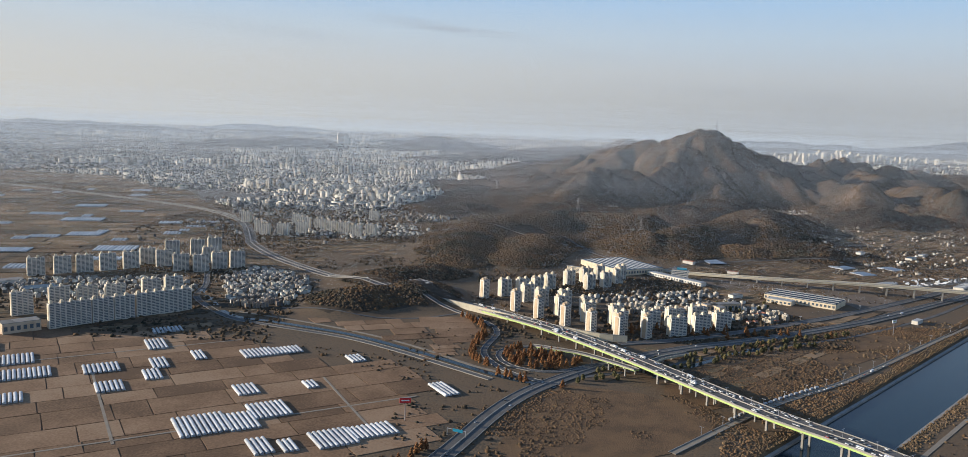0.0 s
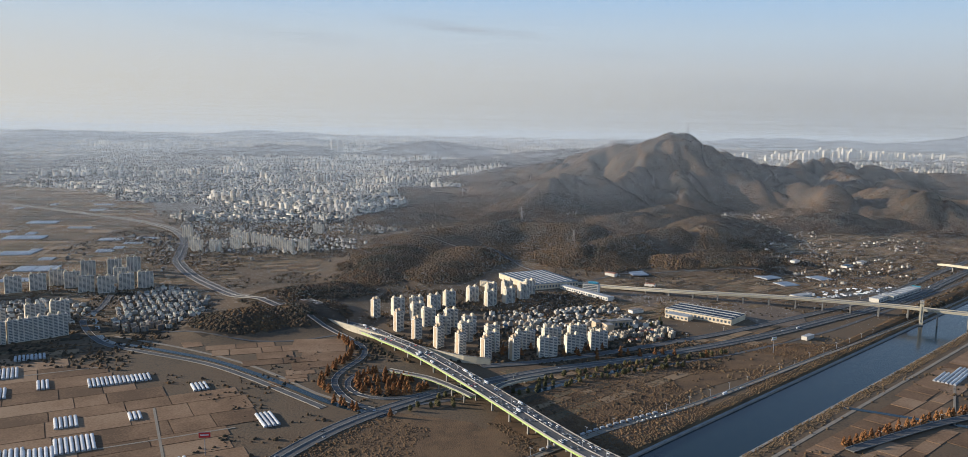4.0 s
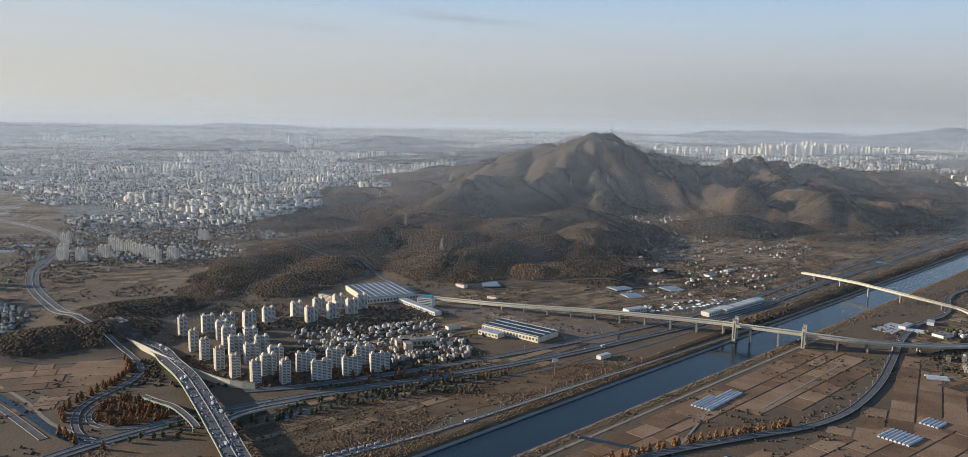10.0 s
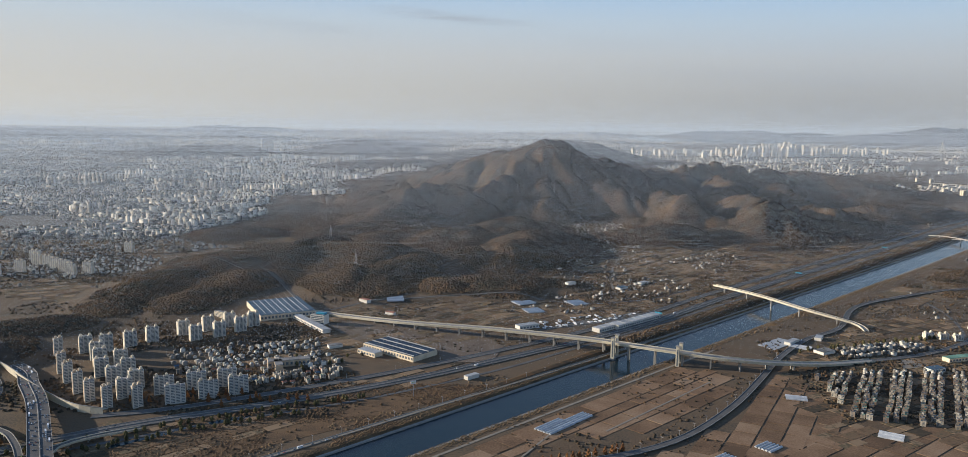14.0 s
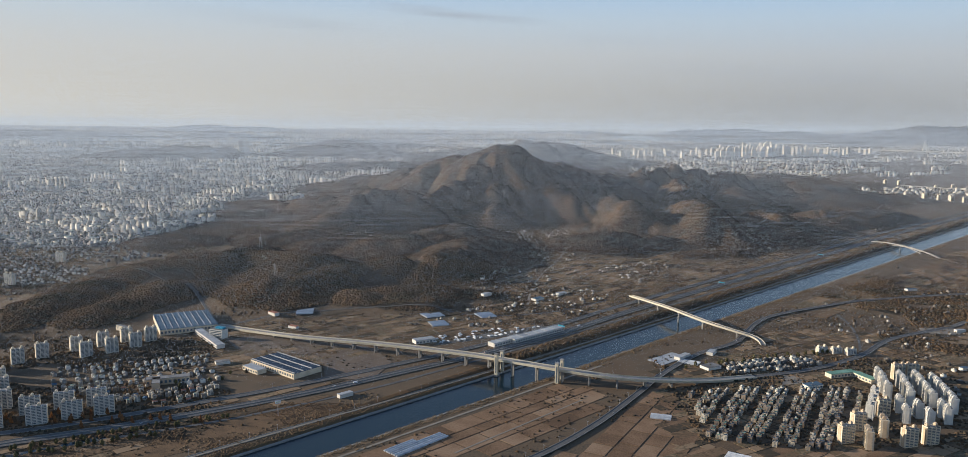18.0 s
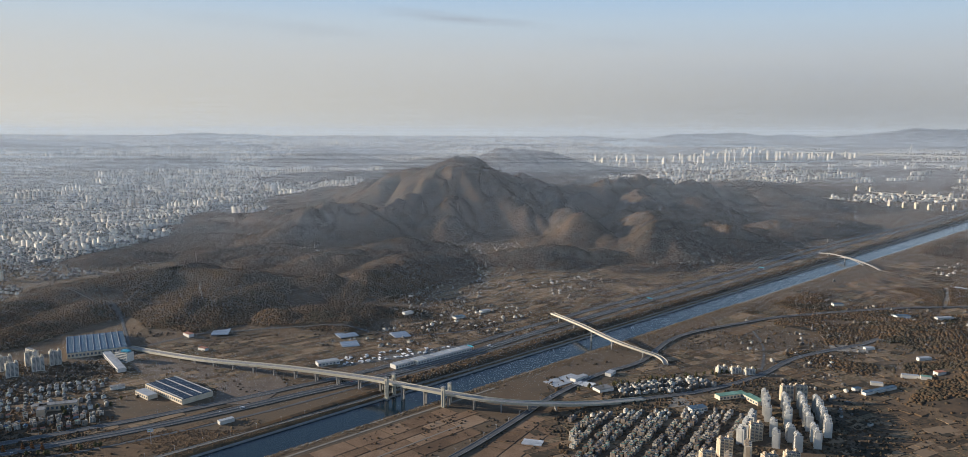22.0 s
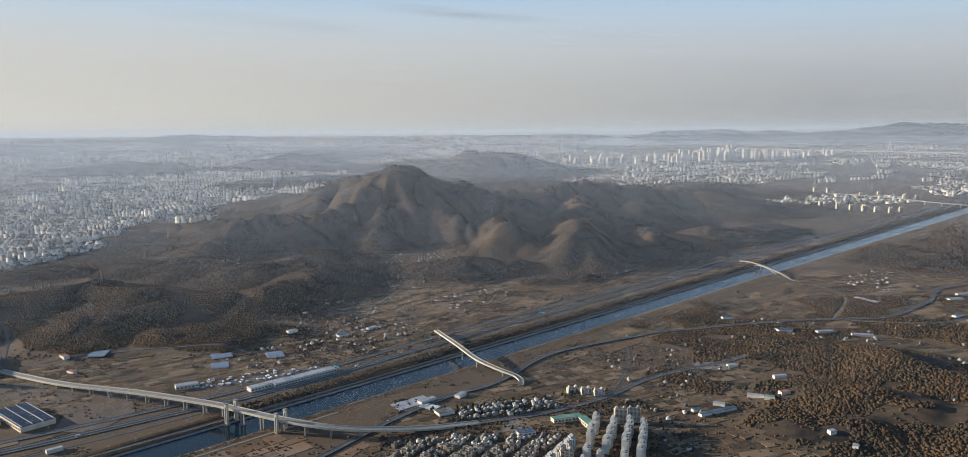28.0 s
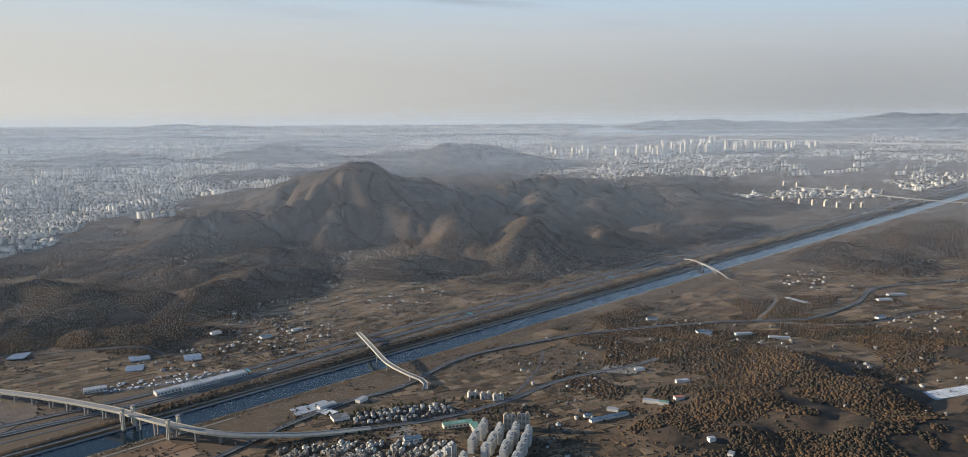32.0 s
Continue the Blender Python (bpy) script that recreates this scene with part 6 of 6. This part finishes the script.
def forest(name, X, Y, size, material, label, seed, squash=0.95, lift=0.0, fine=False):
    """Many crowns as one mesh; fine ones, far off, are uneven tents of four faces."""
    rs = np.random.RandomState(seed)
    variants, F = clump_variants(rs)
    if fine:
        variants = [np.concatenate([v[:1], v[5:]]) for v in variants]
        F = np.array([(0, 1 + k, 1 + (k + 1) % 4) for k in range(4)])
    n = len(X)
    Z = height(X, Y)
    pick = rs.randint(len(variants), size=n)
    T = np.stack(variants)[pick]
    a = rs.uniform(0, 6.28, n)
    c, s = np.cos(a)[:, None], np.sin(a)[:, None]
    r = (size * (0.6 + 0.95 * rs.rand(n) ** 1.6))[:, None]
    tall = rs.uniform(0.7, 1.5, n)[:, None] * squash
    vx = (T[:, :, 0] * c - T[:, :, 1] * s) * r + X[:, None]
    vy = (T[:, :, 0] * s + T[:, :, 1] * c) * r + Y[:, None]
    # crowns lean with the slope they stand on
    gx = (height(X + 1.5, Y) - Z) / 1.5
    gy = (height(X, Y + 1.5) - Z) / 1.5
    vz = T[:, :, 2] * r * tall + Z[:, None] + r * 0.3 + lift + gx[:, None] * (vx - X[:, None]) + gy[:, None] * (vy - Y[:, None])
    faces = (np.arange(n)[:, None, None] * T.shape[1] + F[None]).reshape(-1, 3)
    me = bulk_mesh(name, np.stack([vx, vy, vz], -1).reshape(-1, 3), faces, material)
    me.polygons.foreach_set("use_smooth", np.ones(len(faces), dtype=bool))
    return tagged(new(name, me), label, "trees", kind="stuff")


rs = np.random.RandomState(23)


def scatter_in(x0, x1, y0, y1, spacing):
    nx, ny = int((x1 - x0) / spacing), int((y1 - y0) / spacing)
    gx, gy = np.meshgrid(np.arange(nx), np.arange(ny))
    X = x0 + (gx.ravel() + rs.uniform(-0.1, 1.1, nx * ny)) * spacing
    Y = y0 + (gy.ravel() + rs.uniform(-0.1, 1.1, nx * ny)) * spacing
    return X, Y


# hillside woods: finer close to the flight, coarser on the mountain
X, Y = scatter_in(-130, 420, 395, 760, 1.3)
H = height(X, Y)
ok = (H > 1.9) & (fractal(X, Y, 40, 3) > -0.42)
X, Y = X[ok], Y[ok]
ok = road_gaps(X, Y) > 2.4
forest("near_hill_woods", X[ok], Y[ok], 1.0, "woods_near", "dense bare and rusty autumn trees on low hills", 1, 0.42)
X, Y = scatter_in(-180, 1000, 760, 1500, 1.95)
H = height(X, Y)
ok = ((H > 1.7) & (fractal(X, Y, 40, 3) > -0.4)) | (H > 6)
ok |= (X > -120) & (X < 70) & (Y > 880) & (Y < 1330) & ~city_zone(X, Y) & (fractal(X, Y, 70, 3) > -0.2)
ok &= uv(X, Y)[1] > 150
forest("mountain_woods", X[ok], Y[ok], 1.55, "woods", "bare grey-brown trees covering the mountain", 2, 0.4, 0.0, True)
X, Y = scatter_in(420, 760, 560, 760, 1.9)
ok = (height(X, Y) > 1.0) & (uv(X, Y)[1] > 150)
forest("valley_woods", X[ok], Y[ok], 1.25, "woods", "bare trees on foothills", 8, 0.5)
# woods south of the canal
X, Y = scatter_in(520, 980, 370, 780, 1.4)
v = uv(X, Y)[1]
ok = (v < 60) & ((fractal(X + 77, Y, 60, 3) > 0.15) | ((height(X, Y) > 1.2) & (fractal(X + 77, Y, 40, 3) > -0.13))) & (Y > 385 + 0.5 * np.maximum(0, 560 - X))
X, Y = X[ok], Y[ok]
ok = road_gaps(X, Y) > 1.5
for tx, ty, tr in [(x, y, 6.0) for x, y in ((586, 478), (596, 483), (600, 481), (621, 499), (640, 500), (648, 538), (612, 566), (620, 568), (643, 439), (565, 435), (815, 520), (655, 694))]:
    ok &= np.hypot(X - tx, Y - ty) > tr + 3
X, Y = X[ok], Y[ok]
forest("south_woods", X, Y, 1.1, "woods_near", "rust-brown and olive autumn woods south of the canal", 3, 0.5)
X, Y = scatter_in(780, 1450, 860, 1300, 2.1)
ok = (height(X, Y) > 1.0) & (uv(X, Y)[1] < 62)
forest("far_bank_woods", X[ok], Y[ok], 1.4, "woods", "bare trees on hills beyond the arch bridge", 4, 0.8, 0.0, True)
X, Y = scatter_in(-900, 1100, 1500, 2500, 4.2)
ok = height(X, Y) > 2.0
forest("far_hill_woods", X[ok], Y[ok], 2.7, "woods", "woods on hills behind the mountain", 5, 0.6, 0.0, True)
U, V = rs.uniform(560, 2200, 6000), rs.uniform(BANK_N + 6, BANK_N + 15, 6000)
forest("embankment_scrub", UX * U - UY * V, UY * U + UX * V, 1.1, "woods_near", "dark scrub on the canal embankment", 17, 0.8, 1.3)
# scrub along canal, roads and fields
U = rs.uniform(120, 1500, 9000)
V = np.concatenate([rs.uniform(BANK_N + 4, BANK_N + 24, 6500), rs.uniform(BANK_S - 11, BANK_S - 3, 2500)])
X, Y = UX * U - UY * V, UY * U + UX * V
ok = (road_gaps(X, Y) > 0.8) & (fractal(X, Y, 30, 3) > 0.0)
forest("canal_scrub", X[ok], Y[ok], 0.55, "bank", "dry reeds and scrub along the canal", 6, 0.6)
U, V = rs.uniform(120, 900, 9000), rs.uniform(BANK_S - 6.5, BANK_S - 1.8, 9000)
forest("bank_reeds", UX * U - UY * V, UY * U + UX * V, 0.30, "bank", "golden dry reeds along the canal's edge", 19, 0.6)
U, V = rs.uniform(120, 600, 6000), rs.uniform(BANK_N + 2, BANK_N + 7, 6000)
forest("bank_reeds", UX * U - UY * V, UY * U + UX * V, 0.30, "bank", "golden dry reeds along the canal's edge", 20, 0.6)
N = 26000
X, Y = rs.uniform(-270, 700, N), rs.uniform(200, 700, N)
v = uv(X, Y)[1]
ok = (height(X, Y) < 0.9) & ((v > BANK_N + 26) | (v < BANK_S - 12)) & (fractal(X + 55, Y, 60, 4) > 0.03)
X, Y = X[ok], Y[ok]
g_ = road_gaps(X, Y)
ok = (g_ > 0.8) & (g_ < 25)
forest("roadside_scrub", X[ok], Y[ok], 0.7, "woods_near", "bare bushes and trees along roads and ditches", 7, 0.8)
N = 30000
X, Y = rs.uniform(100, 850, N), rs.uniform(555, 1120, N)
ok = (height(X, Y) < 1.2) & (uv(X, Y)[1] > 150) & (fractal(X + 155, Y, 55, 4) > 0.03)
X, Y = X[ok], Y[ok]
ok = road_gaps(X, Y) > 1.0
forest("valley_scrub", X[ok], Y[ok], 0.95, "woods", "bare hedges and copses in the valleys", 14, 0.7)
N = 26000
X, Y = rs.uniform(480, 1150, N), rs.uniform(390, 950, N)
ok = (height(X, Y) < 1.0) & (uv(X, Y)[1] < 66) & (fractal(X - 155, Y, 60, 4) > 0.04)
X, Y = X[ok], Y[ok]
ok = road_gaps(X, Y) > 1.0
forest("south_scrub", X[ok], Y[ok], 0.8, "woods_near", "bare hedges and copses south of the canal", 15, 0.7)
N = 80000
X, Y = rs.uniform(-5, 240, N), rs.uniform(200, 410, N)
u_, v_ = uv(X, Y)
ok = (v_ > BANK_N + 4) & (v_ < 185) & (fractal(X + 10, Y, 34, 4) > -0.16) & (u_ > 140) & (Y < 0.72 * X + 290)
X, Y = X[ok], Y[ok]
ok = road_gaps(X, Y) > 0.6
forest("reed_tufts", X[ok], Y[ok], 0.4, "reeds", "tufts of rusty dry reeds", 16, 0.6)
N = 9000
X, Y = rs.uniform(-280, 40, N), rs.uniform(520, 880, N)
ok = (height(X, Y) < 1.5) & (fractal(X + 240, Y, 60, 4) > 0.02)
X, Y = X[ok], Y[ok]
ok = road_gaps(X, Y) > 1.2
forest("plain_scrub", X[ok], Y[ok], 0.9, "woods_near", "bare trees and scrub on the plain before the city", 18, 0.8)
N = 14000
X, Y = rs.uniform(-900, 900, N), rs.uniform(700, 2400, N)
ok = city_zone(X, Y) & (fractal(X + 55, Y, 120, 4) > 0.05)
forest("city_trees", X[ok], Y[ok], 2.6, "woods", "bare street trees among city blocks", 9)

# dark trees and hedges among the flats and villages
parts_ = []
for x0, x1, y0, y1, n_ in ((0, 170, 362, 520, 5600), (400, 560, 366, 500, 3400), (-260, -90, 340, 520, 3600), (-200, -40, 630, 780, 1500), (560, 700, 400, 620, 1200), (300, 420, 590, 700, 1300)):
    parts_.append(np.stack([rs.uniform(x0, x1, n_), rs.uniform(y0, y1, n_)], -1))
P_ = np.concatenate(parts_)
X, Y = P_[:, 0], P_[:, 1]
ok = (fractal(X, Y, 26, 3) > -0.1) & (road_gaps(X, Y) > 0.7)
for tx, ty, tr in TAKEN:
    ok &= np.hypot(X - tx, Y - ty) > 3.4
forest("town_trees", X[ok], Y[ok], 0.85, "woods_near", "dark bare trees and hedges between houses and flats", 12)

# single trees in rows: rusty conifers at the interchange, olive trees along the scrubland


def tree(crown_mat, label, conical, seed):
    rt = np.random.RandomState(seed)
    ob = empty_thing("tree", label, "tree", "trees beside the expressway")
    h = 3.6 if conical else 2.4
    trunk = Geo().tube(0, 0, -0.3, 0.16, 0.06, h * 0.8, 6)
    for k in range(5):
        a, z = k * 1.3, h * (0.3 + 0.1 * k)
        trunk.bar((0, 0, z), (0.6 * math.cos(a), 0.6 * math.sin(a), z + 0.4), 0.07)
    piece("trunk", trunk.mesh("trunk", "bark"), ob)
    variants, F = clump_variants(rt, 8)
    vs, fs = [], []
    for k in range(16):
        t = k / 15
        rad = (0.95 * (1 - t) + 0.12) if conical else 0.75 * math.sin(math.pi * (0.2 + 0.7 * t))
        a = k * 2.4
        cen = np.array([rad * 0.7 * math.cos(a), rad * 0.7 * math.sin(a), h * (0.22 + 0.78 * t)])
        fs += [tuple(int(q) + len(vs) for q in f) for f in F]
        vs += [tuple(p) for p in variants[k % 8] * (0.24 + rad * 0.36) + cen]
    crown = Geo()
    crown.v, crown.f = vs, fs
    piece("crown", crown.mesh("crown", crown_mat), ob)
    return ob


def tree_row(build, line, gap, offset, jitter, z_ok=0.8, limit=40):
    spots = []
    for x, y, z, a in at_intervals(line, gap, gap / 2):
        x, y = x - math.sin(a) * offset + rs.uniform(-jitter, jitter), y + math.cos(a) * offset + rs.uniform(-jitter, jitter)
        if road_gap(x, y) > 1.0 and land(x, y) < z_ok and not BANK_S - 2 < uv(x, y)[1] < BANK_N + 2 and len(spots) < limit:
            spots.append((x, y, rs.uniform(0, 360)))
    place(build, spots)


rust = lambda s: (lambda: tree("rust_crown", "rusty conical conifer beside a road", True, s))
olive = lambda s: (lambda: tree("green_crown", "olive broadleaf tree on scrubland", False, s))
tree_row(rust(1), LOOP, 2.6, 4.0, 1.2)
place(rust(10), [(28 + 11 * math.sqrt(rs.rand()) * math.cos(q), 331 + 10 * math.sqrt(rs.rand()) * math.sin(q), 0) for q in np.linspace(0, 12, 30)])
tree_row(rust(2), SOUTH_LINE, 3.2, 7.5, 1.5, limit=36)
tree_row(rust(3), CURVE_LINE, 3.4, 4.0, 0.8, limit=36)
tree_row(olive(4), LOW_LINE, 3.0, -5.0, 3.0, limit=40)
tree_row(olive(5), LOW_LINE, 3.6, 4.0, 2.5, limit=36)
tree_row(rust(6), [(x, y, 0) for x, y, _ in RAMP], 2.6, 5.0, 1.5)
tree_row(olive(7), [(420, 470, 0), (500, 500, 0), (560, 520, 0)], 3, 6, 4, 3)
spots = [(rs.uniform(80, 165), rs.uniform(415, 480), rs.uniform(0, 360)) for _ in range(50)]
place(olive(8), [p for p in spots if road_gap(p[0], p[1]) > 1.5 and math.hypot(p[0] - 145, p[1] - 448) < 24])
place(rust(9), [(rs.uniform(70, 170), 372 + rs.uniform(0, 12) + 0.3 * k, 0) for k in range(24)])

# ---- traffic ----


def car(paint, label, bus=False):
    ob = empty_thing("car", label, "car", "cars on the expressway")
    L, W = (2.6, 0.66) if bus else (1.16, 0.47)
    h = 0.75 if bus else 0.2
    b = Geo().box(0, 0, 0.07, L, W, h, 0, 0.97)
    piece("body", b.mesh("body", paint), ob)
    if bus:
        piece("window_band", Geo().box(0, 0, 0.42, L * 0.96, W * 1.02, 0.2).mesh("window_band", "glass"), ob)
    else:
        piece("cabin", Geo().box(-0.06, 0, 0.27, L * 0.56, W * 0.9, 0.17, 0, 0.8).mesh("cabin", "glass"), ob)
    return ob


CARS = {}


def queue(line, lanes, gap, share, seed, lo=0.0, hi=1.0, z=0.02):
    rq = np.random.RandomState(seed)
    names = list(CAR_COLOURS)
    total = at_intervals(line, gap)
    total = total[int(lo * len(total)):int(hi * len(total))]
    for lane in lanes:
        for x, y, zz, a in total:
            if rq.rand() > share:
                continue
            o, f = lane + rq.uniform(-0.08, 0.08), rq.uniform(-0.35, 0.35) * gap
            key = "bus" if rq.rand() < 0.04 else names[rq.choice(6, p=[0.36, 0.22, 0.18, 0.16, 0.04, 0.04])]
            m = pose(x - math.sin(a) * o + math.cos(a) * f, y + math.cos(a) * o + math.sin(a) * f, zz + z, 0, 0, math.degrees(a) + (180 if lane > 0 else 0))
            if key not in CARS:
                CARS[key] = car("car_white" if key == "bus" else "car_" + key, "white bus on the expressway" if key == "bus" else key + " car in the traffic of the expressway", key == "bus")
                CARS[key].matrix_basis = m
            else:
                copy_thing(CARS[key], m)


queue(GREEN_LINE, (-3.4, -2.4, -1.3, 1.3, 2.4, 3.4), 2.1, 0.31, 1, 0.3, 0.98)
queue(HWY_LINE, (-2.8, -1.2, 1.2, 2.8), 6.0, 0.16, 2, 0.0, 0.12)
queue(HWY_LINE, (-2.0, 2.0), 10.0, 0.14, 3, 0.2, 0.42)
queue(SOUTH_LINE, (-1.8, -0.9, 0.9, 1.8), 10.0, 0.1, 4, 0.04, 0.3)
queue(BANK_LINE, (-0.6,), 2.4, 0.7, 5, 0.06, 0.12)
queue(CURVE_LINE, (-0.8, 0.8), 10.0, 0.12, 6, 0.05, 0.35)

# ---- lamps, signs and masts ----


def street_lamp():
    ob = empty_thing("street_lamp", "tall grey twin-armed street lamp beside the expressway", "street lamp", "lamps along the roads")
    piece("pole", Geo().tube(0, 0, -0.2, 0.07, 0.04, 2.9, 6).mesh("pole", "lamp"), ob)
    piece("arm", Geo().bar((0, -0.6, 2.8), (0, 0.6, 2.8), 0.06).box(0, 0.62, 2.78, 0.1, 0.26, 0.07).box(0, -0.62, 2.78, 0.1, 0.26, 0.07).mesh("arm", "lamp"), ob)
    return ob


lamp_spots = []
for line, off, gap, stop in ((SOUTH_LINE, 3.0, 12, 38), (NORTH_LINE, 2.3, 14, 28), (CURVE_LINE, 2.2, 12, 24), (BANK_LINE, 1.7, 14, 20)):
    lamp_spots += [(x - math.sin(a) * off, y + math.cos(a) * off, math.degrees(a)) for x, y, z, a in at_intervals(line, gap, 20)[:stop]]
place(street_lamp, [p for p in lamp_spots if road_gap(p[0], p[1]) > 0.2])
for x, y, z, a in at_intervals(GREEN_LINE, 11, 30):
    m = pose(x, y, z + 0.1, 0, 0, math.degrees(a))
    copy_thing(bpy.data.objects["street_lamp"], m)


def billboard(x, y, angle, post, w, h, face, label, name="billboard"):
    ob = empty_thing(name, label, "sign", at=pose(x, y, 0, 0, 0, angle))
    piece("post", Geo().tube(0, 0, -0.3, 0.16, 0.12, post + 0.3, 8).mesh("post", "mast"), ob)
    piece("board", Geo().box(0, 0, post, w, 0.3, h).mesh("board", face), ob)
    piece("frame", Geo().box(0, 0, post - 0.08, w + 0.16, 0.2, 0.1).box(0, 0, post + h - 0.02, w + 0.16, 0.2, 0.1).mesh("frame", "mast"), ob)
    piece("text_bar", Geo().box(0, -0.17, post + h * 0.42, w * 0.7, 0.04, h * 0.22).mesh("text_bar", "sign_white" if face != "sign_white" else "green_steel"), ob)
    return ob


billboard(-22, 255, 10, 6.0, 3.6, 1.7, "red", "red billboard on a tall post between fields")
billboard(203, 391, 25, 6.5, 2.6, 1.5, "sign_white", "white billboard on a tall post by the canal road")
gantry = empty_thing("sign_gantry", "blue-green direction sign on a gantry over the road", "sign", at=pose(-5, 243, 0, 0, 0, -25))
for s in (-1, 1):
    piece("post", Geo().tube(s * 3.2, 0, -0.2, 0.1, 0.1, 2.6, 6).mesh("post", "lamp"), gantry)
piece("beam", Geo().box(0, 0, 2.2, 6.6, 0.14, 0.14).mesh("beam", "lamp"), gantry)
piece("sign_panel", Geo().box(0.5, -0.14, 1.7, 3.4, 0.1, 0.9).mesh("sign_panel", "sign_blue"), gantry)
for x, y in ((352, 556), (500, 705), (640, 850)):
    g2 = empty_thing("sign_gantry", "blue-green direction sign over the canal expressway", "sign", at=pose(x, y, 0.3, 0, 0, -45))
    for s in (-1, 1):
        piece("post", Geo().tube(s * 3.0, 0, -0.3, 0.1, 0.1, 2.8, 6).mesh("post", "lamp"), g2)
    piece("sign_panel", Geo().box(0, -0.1, 1.7, 5.4, 0.12, 0.9).mesh("sign_panel", "sign_blue"), g2)


def lattice(name, label, h, base, material, arms):
    ob = empty_thing(name, label, "pylon" if arms else "mast", "power pylons on the mountain" if arms else "")
    legs = Geo()
    for sx, sy in ((-1, -1), (1, -1), (1, 1), (-1, 1)):
        legs.bar((sx * base, sy * base, -1), (sx * 0.2, sy * 0.2, h), 0.13)
    piece("lattice_frame", legs.mesh("lattice_frame", material), ob)
    brace = Geo()
    for k in range(6):
        z0, z1 = h * k / 6, h * (k + 1) / 6
        r0, r1 = base + (0.2 - base) * k / 6, base + (0.2 - base) * (k + 1) / 6
        for (ax, ay), (bx, by) in (((-1, -1), (1, -1)), ((1, -1), (1, 1)), ((1, 1), (-1, 1)), ((-1, 1), (-1, -1))):
            brace.bar((ax * r0, ay * r0, z0), (bx * r1, by * r1, z1), 0.06)
    piece("bracing", brace.mesh("bracing", material), ob)
    for k in range(arms):
        z = h * (0.66 + 0.13 * k)
        piece("crossarm", Geo().bar((-2.4 + 0.4 * k, 0, z), (2.4 - 0.4 * k, 0, z), 0.12).mesh("crossarm", material), ob)
    return ob


place(lambda: lattice("power_pylon", "grey lattice power pylon on a wooded slope", 12, 1.2, "mast", 3),
      [(270, 1088, 30), (317, 1078, 30), (20, 1085, 30), (110, 1120, 30), (190, 1130, 30), (450, 1150, 30), (540, 1300, 30), (640, 1370, 30), (720, 1430, 30), (130, 660, 30), (90, 760, 30)])
place(lambda: lattice("radio_mast", "tall lattice radio mast on the mountain summit", 16, 0.9, "mast", 0), [(335, 1193, 0)])
hut = empty_thing("summit_hut", "small grey station building on the summit", "building", at=pose(326, 1192, land(326, 1192) - 0.3))
piece("wall", Geo().box(0, 0, 0, 7, 4, 2.4).mesh("wall", "concrete"), hut)
piece("roof", Geo().box(0, 0, 2.4, 7.4, 4.4, 0.3).mesh("roof", "roof_grey"), hut)
# posts with catenary in the rail yard, and lorries in the park
rs = np.random.RandomState(77)


def yard_post():
    ob = empty_thing("yard_post", "thin grey catenary post in the rail yard", "post", "rail yard posts")
    piece("pole", Geo().tube(0, 0, -0.2, 0.05, 0.04, 2.2, 5).mesh("pole", "lamp"), ob)
    piece("bracket", Geo().bar((0, 0, 1.9), (0.9, 0, 2.0), 0.05).mesh("bracket", "lamp"), ob)
    return ob


place(yard_post, [(150 + 7 * i + 4.5 * j, 518 - 5.2 * i - 4 * j, -36) for i in range(11) for j in range(6) if inside_poly(150 + 7 * i + 4.5 * j, 518 - 5.2 * i - 4 * j, [(140, 522), (186, 517), (243, 488), (214, 466), (186, 486), (160, 482)])])


def lorry(label, paint):
    ob = empty_thing("lorry", label, "lorry", "lorries in the park")
    piece("cargo_box", Geo().box(-0.2, 0, 0.25, 1.9, 0.62, 0.68).mesh("cargo_box", paint), ob)
    piece("cab", Geo().box(1.0, 0, 0.2, 0.45, 0.58, 0.5).mesh("cab", paint), ob)
    piece("chassis", Geo().box(0.1, 0, 0.0, 2.3, 0.5, 0.25).mesh("chassis", "dark_net"), ob)
    return ob


for label, paint, cnt in (("white box lorry in a lorry park", "car_white", 45), ("silver box lorry in a lorry park", "car_silver", 12)):
    place(lambda: lorry(label, paint), [p for p in ((rs.uniform(262, 345), rs.uniform(512, 568), 44 + 90 * rs.randint(2)) for _ in range(cnt * 4)) if inside_poly(p[0], p[1], [(270, 516), (318, 541), (343, 560), (335, 566), (290, 546), (264, 530)]) and road_gap(p[0], p[1]) > 1][:cnt])
place(lambda: lorry("pale lorry parked beside the canal road", "car_silver"), [(x - 1.9 * math.sin(a), y + 2.2 * math.cos(a), math.degrees(a)) for x, y, z, a in at_intervals(BANK_LINE, 3.4, 40)[:18]])
